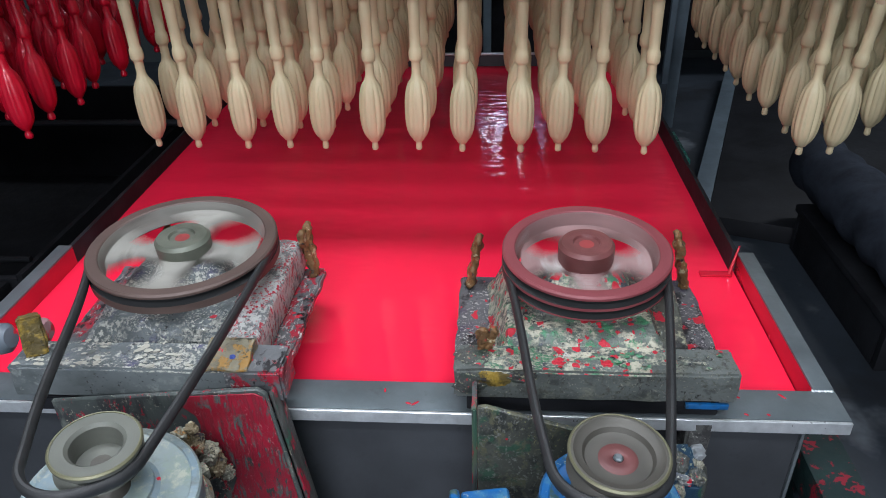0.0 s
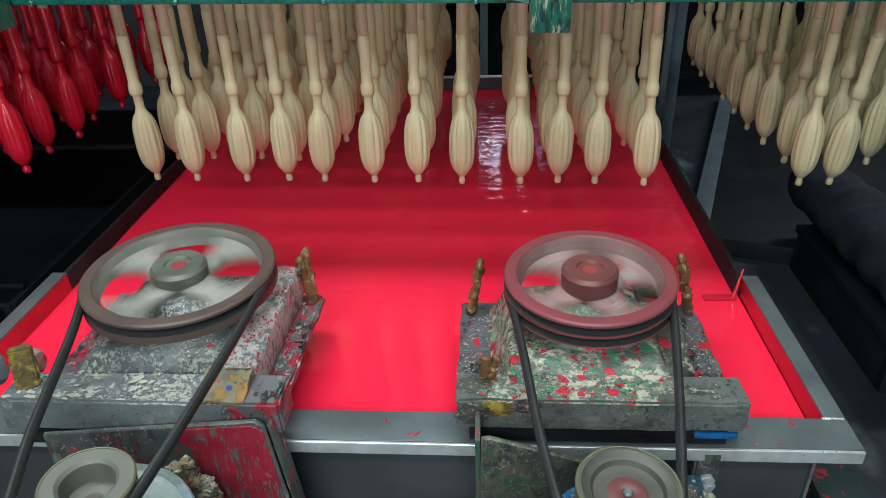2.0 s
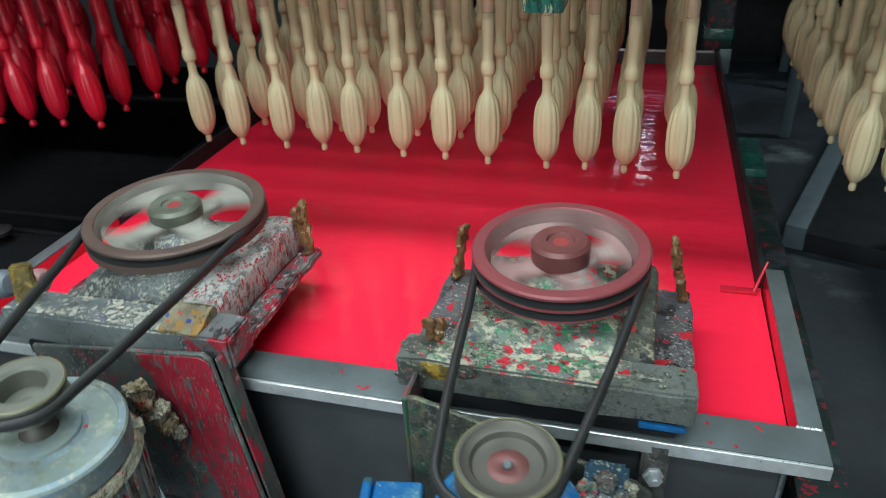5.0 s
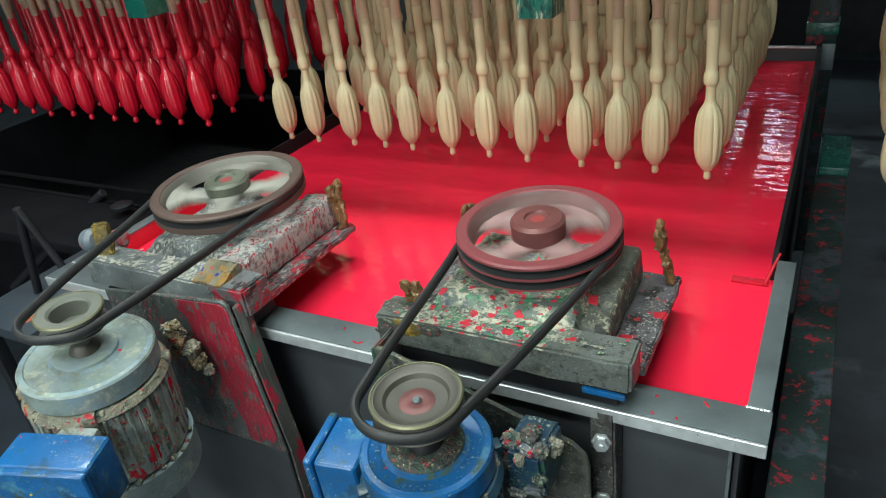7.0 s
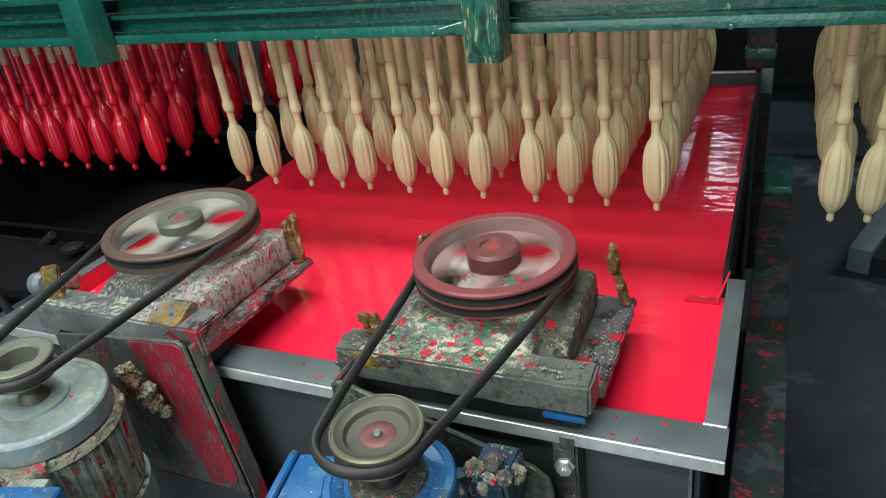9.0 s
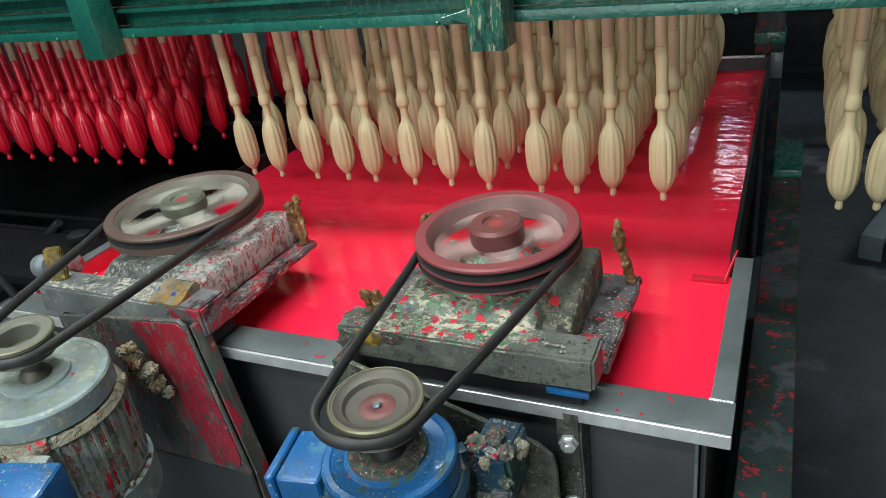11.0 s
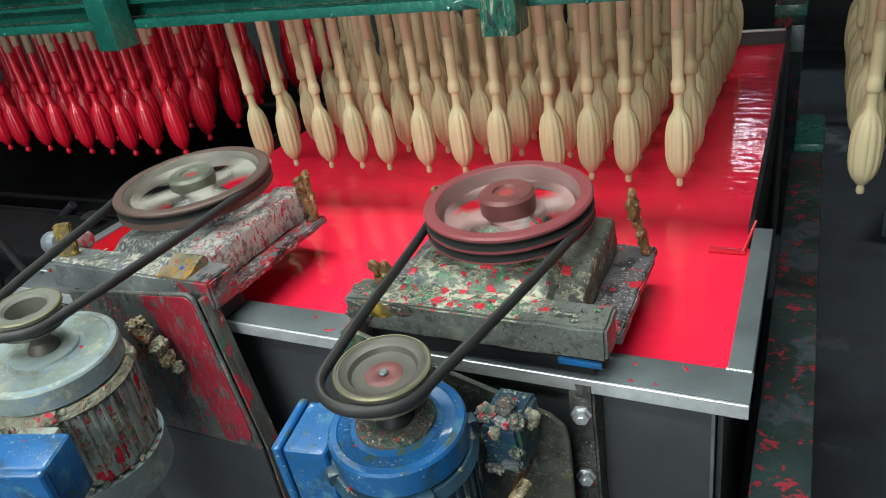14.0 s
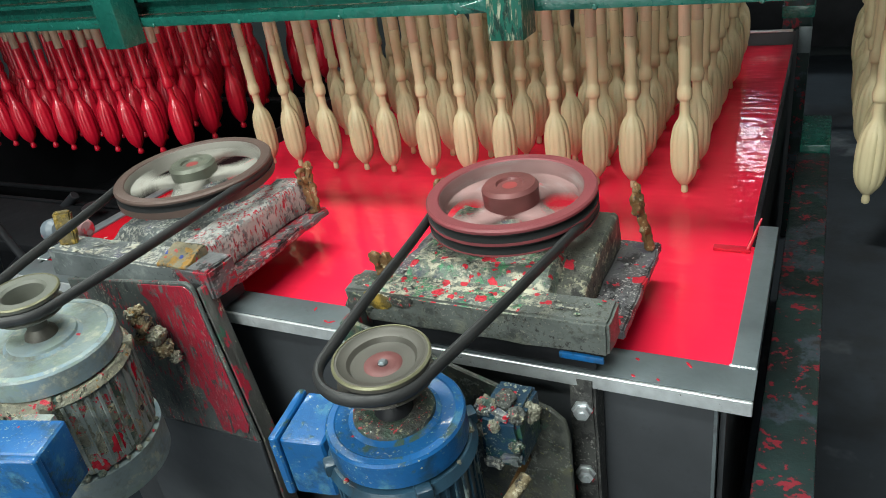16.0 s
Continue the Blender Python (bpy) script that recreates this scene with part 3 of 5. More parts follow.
# ---- hall ----
def setting():
    bm = box(-7, 6, -6, 4.9, -0.2, 0, 0)
    tagged(part("floor", bm, concrete, smooth=False), "dark blue-grey blotched concrete workshop floor", "floor", kind="structure")
    tagged(part("ceiling", box(-7, 6, -6, 4.9, 3.6, 3.8, 0), plaster, smooth=False), "plain grey workshop ceiling", "ceiling", kind="structure")
    tagged(part("wall_west", box(-7.2, -7, -6, 4.9, 0, 3.6, 0), dark_wall, smooth=False), "dark grey-green painted wall", "wall", kind="structure")
    tagged(part("wall_east", box(6, 6.2, -6, 4.9, 0, 3.6, 0), plaster, smooth=False), "plain grey plaster wall", "wall", kind="structure")
    bm = box(-7.2, FILL_GAP[0], -6.2, -6, 0, 3.6, 0)
    box(FILL_GAP[1], 6.2, -6.2, -6, 0, 3.6, 0, bm=bm)
    box(FILL_GAP[0], FILL_GAP[1], -6.2, -6, FILL_GAP[2] + 0.05, 3.6, 0, bm=bm)
    tagged(part("wall_south", bm, plaster, smooth=False), "plain grey plaster wall with an opening added for the fill lamp", "wall", kind="structure")
    # the far wall has a bright window low behind the tank
    bm = box(-7.2, WIN[0], NORTH, NORTH + 0.2, 0, 3.6, 0)
    box(WIN[1], 6.2, NORTH, NORTH + 0.2, 0, 3.6, 0, bm=bm)
    box(WIN[0], WIN[1], NORTH, NORTH + 0.2, 0, WIN[2], 0, bm=bm)
    box(WIN[0], WIN[1], NORTH, NORTH + 0.2, WIN[3], 3.6, 0, bm=bm)
    tagged(part("wall_north", bm, dark_wall, smooth=False), "dark grey-green painted wall with a window", "wall", kind="structure")
    w = thing("window_1", (0, NORTH + 0.1, 0), "bright daylit window with dark bars", "window", kind="structure")
    part("pane", box(WIN[0], WIN[1], 0.02, 0.03, WIN[2], WIN[3], 0), daylight, w)
    for i in range(3):
        x = WIN[0] + (WIN[1] - WIN[0]) * (i + 1) / 4
        part("bar", box(x - 0.02, x + 0.02, -0.02, 0.015, WIN[2], WIN[3], 0.003), black_steel, w)
    # glowing rods added to draw white streaks in the paint's reflection
    part("sash_lamp", rod((WIN[0] + 0.1, -0.06, 2.08), (WIN[1] - 0.15, -0.06, 2.08), 0.014), streak_glow, w, "glowing rod added for white streaks in the reflection")
    part("sash_lamp", rod((WIN[0] + 0.2, -0.06, 2.28), (WIN[1] - 0.05, -0.06, 2.28), 0.014), streak_glow, w, "glowing rod added for white streaks in the reflection")
    for row in TUBES:
        x, y, z, length, watts = row
        f = thing("tube_light", (x, y, z), "unseen white twin-tube fluorescent light hung from the ceiling", "lamp", "ceiling tube lights")
        part("housing", box(-length / 2, length / 2, -0.13, 0.13, 0.0, 0.05, 0.006), zinc, f)
        for sy in (-0.07, 0.07):
            part("tube", rod((-length / 2 + 0.03, sy, -0.025), (length / 2 - 0.03, sy, -0.025), 0.013), tube_glow, f)
        for sx in (-0.8, 0.8):
            part("hanger", rod((sx, 0, 0.05), (sx, 0, 3.6 - z), 0.006, 8), black_steel, f)


NORTH = 4.6
WIN = (-0.72, -0.10, 1.88, 2.36)


# ---- paint tank ----
X0, X1, Y1, RIM, LEVEL = -1.46, 0.0, 1.95, 0.80, 0.754


def paint_tank():
    t = thing("paint_tank", (0, 0, 0), "galvanised steel dipping tank filled with red paint", "tank")
    part("front_wall", box(X0 + 0.02, X1 - 0.037, 0.035, 0.045, 0.08, RIM - 0.011, 0.001), tank_sheet, t, "dull grey sheet steel front")
    part("back_wall", box(X0 + 0.02, X1 - 0.03, Y1 - 0.04, Y1 - 0.03, 0.08, RIM - 0.004, 0.001), tank_sheet, t)
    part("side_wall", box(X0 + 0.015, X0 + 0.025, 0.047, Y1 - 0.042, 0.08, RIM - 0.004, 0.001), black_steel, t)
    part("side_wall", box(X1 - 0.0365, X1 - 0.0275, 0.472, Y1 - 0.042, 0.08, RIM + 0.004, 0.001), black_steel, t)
    part("side_wall", box(X1 - 0.036, X1 - 0.028, 0.047, 0.471, 0.08, RIM - 0.062, 0.001), tank_sheet, t)
    part("bottom", box(X0 + 0.027, X1 - 0.052, 0.047, Y1 - 0.042, 0.08, 0.1, 0.001), tank_sheet, t)
    # front rim: flat top and a turned-down rounded lip
    part("front_rim", box(X0 - 0.01, X1 + 0.006, -0.002, 0.062, RIM - 0.008, RIM - 0.004, 0.001), zinc, t)
    part("front_lip", box(X0 - 0.01, X1 + 0.006, -0.008, -0.0025, RIM - 0.027, RIM - 0.004, 0.0025, 3), rim_edge, t, "steel lip with its bright highlight put into the colour")
    for x, s in ((X1, -1), (X0, 1)):
        a, b = sorted((x + 0.004 * -s, x + 0.027 * s))
        part("side_rim", box(a, b, 0.0625, 0.47, RIM - 0.0055, RIM - 0.001, 0.001), zinc, t)
        a, b = sorted((x + 0.004 * -s, x + 0.0005 * s))
        part("side_flange", box(a, b, 0.0635, 0.47, RIM - 0.04, RIM - 0.006, 0.0005), zinc, t)
        a, b = sorted((x + 0.022 * s, x + 0.0265 * s))
        part("inner_flange", box(a, b, 0.064, 0.47, RIM - 0.06, RIM - 0.006, 0.0005), soft_red, t, "paint-coated red inner flange")
    for x in (X1 - 0.013, X0 + 0.012):
        for k in range(7):
            part("weld_bead", lathe([(0.003, -0.0010), (0.0032, 0.0004), (0.0015, 0.0014)], 10, m=pose(x - 0.0135 + 0.0045 * k, 0.0622 + 0.0006 * (k % 2), RIM - 0.0036)), rim_edge, t)
    part("back_rim", box(X0 + 0.03, X1 - 0.045, Y1 - 0.042, Y1 - 0.024, RIM - 0.004, RIM + 0.002, 0.001), rim_edge, t)
    part("corner_plate", box(X1 - 0.027, X1 + 0.012, Y1 - 0.045, Y1 - 0.038, RIM - 0.075, RIM + 0.012, 0.001), zinc, t)
    for x in (X0 + 0.05, X1 - 0.09):
        for y in (0.06, Y1 - 0.1):
            part("leg", box(x, x + 0.05, y, y + 0.05, 0, 0.082, 0.002), black_steel, t)
    # weld beads along the front corner
    part("corner_seam", box(X1 - 0.042, X1 - 0.037, 0.028, 0.0345, 0.1, RIM - 0.035, 0.001), zinc, t)
    part("paint_skin", box(-0.10, -0.037, 0.445, 0.462, LEVEL, LEVEL + 0.006, 0.002), soft_red, t, "skin of half-dried red paint")
    part("paint_string", rod((-0.042, 0.452, LEVEL + 0.004), (-0.024, 0.474, RIM + 0.012), 0.004, 8, r2=0.002), soft_red, t, "string of red paint up to the rim")
    rng = random.Random(3)
    for i in range(9):
        x, y = rng.choice((-0.70, -0.66, -0.60, -0.22, -0.10)) + rng.uniform(-0.05, 0.05), rng.uniform(0.006, 0.054)
        m = pose(x, y, RIM - 0.004, 0, 0, rng.uniform(0, 180)) @ Matrix.Diagonal((rng.uniform(0.5, 1.8), 0.4, 1, 1))
        part("paint_chip", lathe([(0.0045, 0), (0.004, 0.0009), (0.0015, 0.0013)], 9, m=m), soft_red, t)
    part("daub", lathe([(0.03, 0), (0.026, 0.002), (0.01, 0.003)], 18, m=pose(-1.215, 0.0345, 0.758, 90, 0, 0) @ Matrix.Diagonal((1.6, 0.45, 1, 1)), flute=lambda r, z, a: r * (1 + 0.3 * math.sin(5 * a + 1))), soft_red, t, "red paint daub")
    part("sticker", lathe([(0.014, 0), (0.0135, 0.001)], 24, m=pose(-1.278, 0.0345, 0.752, 90, 0, 0) @ Matrix.Diagonal((1, 0.9, 1, 1))), white_mark, t, "small white oval sticker")
    bm = bmesh.new()
    bmesh.ops.create_grid(bm, x_segments=60, y_segments=80, size=0.5)
    w, d = X1 - 0.0280 - (X0 + 0.0255), Y1 - 0.0405 - 0.0455
    for v in bm.verts:
        v.co = Vector(((v.co.x + 0.5) * w + X0 + 0.0255, (v.co.y + 0.5) * d + 0.0455, LEVEL))
        v.co.z += 0.0012 * noise.noise(Vector((v.co.x * 5, v.co.y * 7, 0)))
    tagged(part("red_paint", bm, red_liquid), "glossy liquid red paint filling the tank", "paint", kind="structure")


# ---- stirrer drives ----
SPIN = []


def big_pulley(parent, r, center, tilt, rim_mat, spoke_mat, hub_mat, grooves, depth):
    """Rim is the part; hub, web arms and cap are its pieces. The top of the rim is at z = 0."""
    pr = [(r - 0.021, -0.002), (r - 0.019, 0), (r - 0.003, 0), (r, -0.003)]
    z = -0.007
    for i in range(grooves):
        pr += [(r, z), (r - 0.013, z - 0.004), (r - 0.013, z - 0.010), (r, z - 0.014)]
        z -= 0.019
    pr += [(r, -depth + 0.002), (r - 0.003, -depth), (r - 0.023, -depth), (r - 0.026, -depth + 0.003)]
    bm = lathe(pr, 72, closed=True)
    for f in bm.faces:
        c = f.calc_center_median()
        # the inner wall's lit look is put in with the paler spoke colour
        f.material_index = 2 if math.hypot(c.x, c.y) < r - 0.0205 else 1 if r - 0.014 < math.hypot(c.x, c.y) < r - 0.004 and -depth + 0.003 < c.z < -0.004 else 0
    p = part("pulley", bm, [rim_mat, rubber, spoke_mat], parent)
    p.matrix_basis = pose(*center, *tilt)
    hr = 0.043
    part("hub", lathe([(0.012, -depth - 0.02), (hr, -depth - 0.02), (hr + 0.002, 0.004), (hr - 0.003, 0.010), (0.022, 0.010), (0.020, 0.006), (0.012, 0.006)], 40, closed=True), hub_mat, p)
    part("shaft_end", lathe([(0.0165, -0.10), (0.0165, 0.002), (0.012, 0.006)], 24), hub_tint, p, "shaft end stained red")
    for k in range(4):
        bm = bmesh.new()
        a0 = math.pi / 2 * k
        rows = []
        for i in range(9):
            q = i / 8
            rad = hr - 0.004 + (r - 0.024 - hr) * q
            half = 0.019 + 0.020 * abs(2 * q - 0.85) ** 1.6 * (1.4 if q > 0.4 else 0.8)
            zz = -depth + 0.015
            th = 0.008
            row = []
            for s, h in ((-1, 0.6), (-0.5, 1), (0.5, 1), (1, 0.6), (1, -1), (-1, -1)):
                ang = a0 + s * half / rad
                row.append(bm.verts.new((rad * math.cos(ang), rad * math.sin(ang), zz + h * th)))
            rows.append(row)
        for a, b in zip(rows, rows[1:]):
            for j in range(6):
                bm.faces.new((a[j], a[(j + 1) % 6], b[(j + 1) % 6], b[j]))
        bm.faces.new(rows[0])
        bm.faces.new(rows[-1])
        bmesh.ops.recalc_face_normals(bm, faces=bm.faces[:])
        part("arm", bm, spoke_mat, p)
    return p


def stud(parent, foot, top, w=0.018, seed=1, mat=None):
    """A forked stud thickly caked with dried paint: two wavering tines on one foot."""
    foot, top = Vector(foot), Vector(top)
    d = (top - foot).length
    bm = bmesh.new()
    seg, n = 10, 22
    m = Matrix.Translation(foot) @ (top - foot).to_track_quat("Z", "Y").to_matrix().to_4x4()
    for tine, high in ((-1, 1.0), (1, 0.93)):
        rings = []
        for i in range(n):
            q = i / (n - 1)
            ring = []
            mid = Vector((tine * w * (0.12 + 0.34 * q ** 1.5), 0, 0)) + noise.noise_vector(Vector((q * 4, seed * 3.1, tine))) * 0.004 * q
            for j in range(seg):
                a = 2 * math.pi * j / seg
                r = w * 0.42 * (1.25 - 0.55 * q + 0.35 * (q > 0.62)) * (1 if 0 < i < n - 1 else 0.45)
                r *= 0.85 + 0.85 * noise.noise(Vector((math.cos(a) * 1.3 + tine, math.sin(a) * 1.3, q * 11 + seed * 9.1)))
                ring.append(bm.verts.new(m @ (mid + Vector((r * math.cos(a), 0.7 * r * math.sin(a), q * d * high)))))
            rings.append(ring)
        for a, b in zip(rings, rings[1:]):
            for j in range(seg):
                bm.faces.new((a[j], a[(j + 1) % seg], b[(j + 1) % seg], b[j]))
        bm.faces.new(rings[0][::-1])
        bm.faces.new(rings[-1])
    ob = part("stud", bm, mat or rust, parent, "forked stud caked with ochre dried paint")
    ob.data.set_sharp_from_angle(angle=radians(75))
    return ob


def crag(profile, x0, x1, o, seed, edge=0.009):
    """A crusted block: an outline (y, z) carried from x0 to x1 with soft, uneven edges."""
    bm = bmesh.new()
    lo = [bm.verts.new((x0, y, z)) for y, z in profile]
    hi = [bm.verts.new((x1, y, z)) for y, z in profile]
    bm.faces.new(lo)
    bm.faces.new(hi[::-1])
    k = len(profile)
    for i in range(k):
        bm.faces.new((lo[i], hi[i], hi[(i + 1) % k], lo[(i + 1) % k]))
    bmesh.ops.recalc_face_normals(bm, faces=bm.faces[:])
    bmesh.ops.bevel(bm, geom=bm.edges[:], offset=edge, segments=3, affect="EDGES", profile=0.5)
    bmesh.ops.subdivide_edges(bm, edges=bm.edges[:], cuts=7, use_grid_fill=True)
    bmesh.ops.triangulate(bm, faces=[f for f in bm.faces if len(f.verts) > 4])
    for v in bm.verts:
        q = v.co.copy()
        v.co += noise.noise_vector(q * 32 + Vector((seed, 0, seed))) * 0.0035 + noise.noise_vector(q * 95 + Vector((seed, 4, 1))) * 0.0016
        v.co += o
    return bm


def flakes(parent, x0, x1, y0, y1, height, count, mat, seed, label):
    """Curled flakes of dried paint strewn over a top whose height is given by height(x, y), in the parent's space."""
    rng = random.Random(seed)
    bm = bmesh.new()
    for i in range(count):
        x, y = rng.uniform(x0, x1), rng.uniform(y0, y1)
        if noise.noise(Vector((x * 16 + seed, y * 16, 0))) < -0.05:
            continue
        r, turn, n = rng.uniform(0.0015, 0.0055), rng.uniform(0, 6.3), rng.randint(5, 7)
        ring = []
        for k in range(n):
            a = turn + 2 * math.pi * k / n
            q = r * rng.uniform(0.5, 1.3)
            px, py = x + q * 1.5 * math.cos(a), y + q * math.sin(a)
            ring.append(bm.verts.new((px, py, height(px, py) + rng.uniform(0.0004, 0.0022))))
        top = bm.verts.new((x, y, height(x, y) + rng.uniform(0.0010, 0.0030)))
        for k in range(n):
            bm.faces.new((ring[k], ring[(k + 1) % n], top))
    ob = part("paint_crust", bm, mat, parent, label)
    ob["kind"] = "stuff"
    return ob


def drive_right():
    t = thing("stirrer_drive", (-0.37, 0.15, RIM), "paint-splattered stirrer drive with a red-dusted two-groove pulley", "machine", "stirrer drives")
    o = Vector((0.37, -0.15, -RIM))

    def b(*a, **k):
        x0, x1, y0, y1, z0, z1 = a
        return box(x0 + o.x, x1 + o.x, y0 + o.y, y1 + o.y, z0 + o.z, z1 + o.z, **k)

    def rb(*a, **k):
        x0, x1, y0, y1, z0, z1 = a
        return rough_box(x0 + o.x, x1 + o.x, y0 + o.y, y1 + o.y, z0 + o.z, z1 + o.z, **k)

    part("base_plate", rb(-0.582, -0.165, 0.052, 0.315, 0.818, 0.834, bevel=0.003, cuts=14, amp=0.0045, scale=45, seed=3), plate_crust, t)
    part("front_beam", rb(-0.578, -0.170, -0.012, 0.050, 0.832, 0.886, bevel=0.004, cuts=9, amp=0.0025, seed=5), [beam_grey, crust], t, "grey daubed steel box beam, its top crusted with paint")
    for f in t.children[-1].data.polygons:
        f.material_index = 1 if f.normal.z > 0.7 and abs(f.center.x + 0.03) < 0.13 + 0.05 * noise.noise(f.center * 45) else 0
    part("support_bar", b(-0.56, -0.19, -0.004, 0.056, 0.8025, 0.830, bevel=0.003), black_steel, t)
    part("support_bar", b(-0.565, -0.18, 0.24, 0.30, 0.79, 0.817, bevel=0.003), black_steel, t)
    # housing under the pulley: sloping crusted cover with a raised edge on one side
    def mo(*a, **k):
        x0, x1, y0, y1, z0, z1 = a
        return mound(x0 + o.x, x1 + o.x, y0 + o.y, y1 + o.y, z0 + o.z, z1 + o.z, **k)

    part("housing", mo(-0.530, -0.255, -0.004, 0.300, 0.832, 0.898, inset=(0.035, 0.02, 0.075, 0.03), amp=0.004, seed=7), crust, t)
    part("raised_edge", crag([(0.046, 0.834), (0.066, 0.872), (0.150, 0.898), (0.262, 0.908), (0.282, 0.900), (0.290, 0.834)], -0.288, -0.224, o, 9), crust_dark, t, "raised block crusted in dark olive paint")
    part("bearing", lathe([(0.07, 0.03), (0.07, 0.085), (0.05, 0.105), (0.03, 0.12)], 32, m=Matrix.Translation((0, 0.04, 0.03))), crust, t)
    # crusts on the beam's two ends
    for k, (x, y, z, w, h, mat) in enumerate(((-0.553, -0.013, 0.862, 0.022, 0.020, boss_cake), (-0.520, -0.013, 0.872, 0.026, 0.014, olive_cake), (-0.480, -0.013, 0.876, 0.022, 0.010, boss_cake))):
        bm = blob(0, 0, 0, 1.0, k + 11)
        for v in bm.verts:
            v.co = Vector((x + v.co.x * w, y + v.co.y * 0.0022, z + v.co.z * h)) + o
        part("paint_cake", bm, mat, t, "flat cake of dried paint on the beam")
    for k, (x, y, w, d, mat) in enumerate(((-0.550, 0.020, 0.024, 0.022, boss_cake),)):
        bm = blob(0, 0, 0, 1.0, k + 21)
        for v in bm.verts:
            v.co = Vector((x + v.co.x * w, y + v.co.y * d, 0.8865 + v.co.z * 0.0016)) + o
        part("paint_cake", bm, mat, t, "flat cake of dried paint on the beam")
    part("blue_strip", b(-0.240, -0.178, -0.010, -0.004, 0.819, 0.829, bevel=0.002), motor_blue, t, "blue paint-daubed strip")
    stud(t, Vector((-0.178, 0.292, 0.83)) + o, Vector((-0.205, 0.288, 0.945)) + o, 0.024, 1)
    stud(t, Vector((-0.565, 0.285, 0.83)) + o, Vector((-0.545, 0.285, 0.945)) + o, 0.026, 2)
    stud(t, Vector((-0.535, 0.045, 0.86)) + o, Vector((-0.530, 0.030, 0.935)) + o, 0.020, 3)
    flakes(t, -0.395 - (-0.37) - 0.165, -0.175 + 0.37, -0.158, -0.105, lambda x, y: 0.8868 - RIM, 90, crust, 5, "flakes of dried mixed paint on the beam")
    flakes(t, -0.205, 0.20, -0.09, 0.16, lambda x, y: 0.8350 - RIM, 170, plate_gory, 6, "flakes of dried red paint on the plate")
    p = big_pulley(t, 0.135, Vector((-0.373, 0.191, 0.974)) + o, (2.3, -0.6, 0), iron_red, spoke_red, hub_red, 2, 0.045)
    SPIN.append((p, Vector((-0.373, 0.191, 0.974)) + o, (2.3, -0.6), -52))
    # a chalk letter and caked lumps
    f = bpy.data.curves.new("mark", "FONT")
    f.body, f.size, f.extrude = "A", 0.018, 0.0006
    me = new("mark_curve", f)
    dg = bpy.context.evaluated_depsgraph_get()
    mesh = bpy.data.meshes.new_from_object(me.evaluated_get(dg))
    bpy.data.objects.remove(me)
    mesh.materials.append(white_mark)
    k = new("painted_letter", mesh)
    k.parent = t
    k["label"] = "small white painted letter A"
    k.matrix_basis = pose(LETTER[0] + o.x, LETTER[1] + o.y, LETTER[2] + o.z, 3, 0, 0)
    return t


LETTER = (-0.420, 0.016, 0.8895)


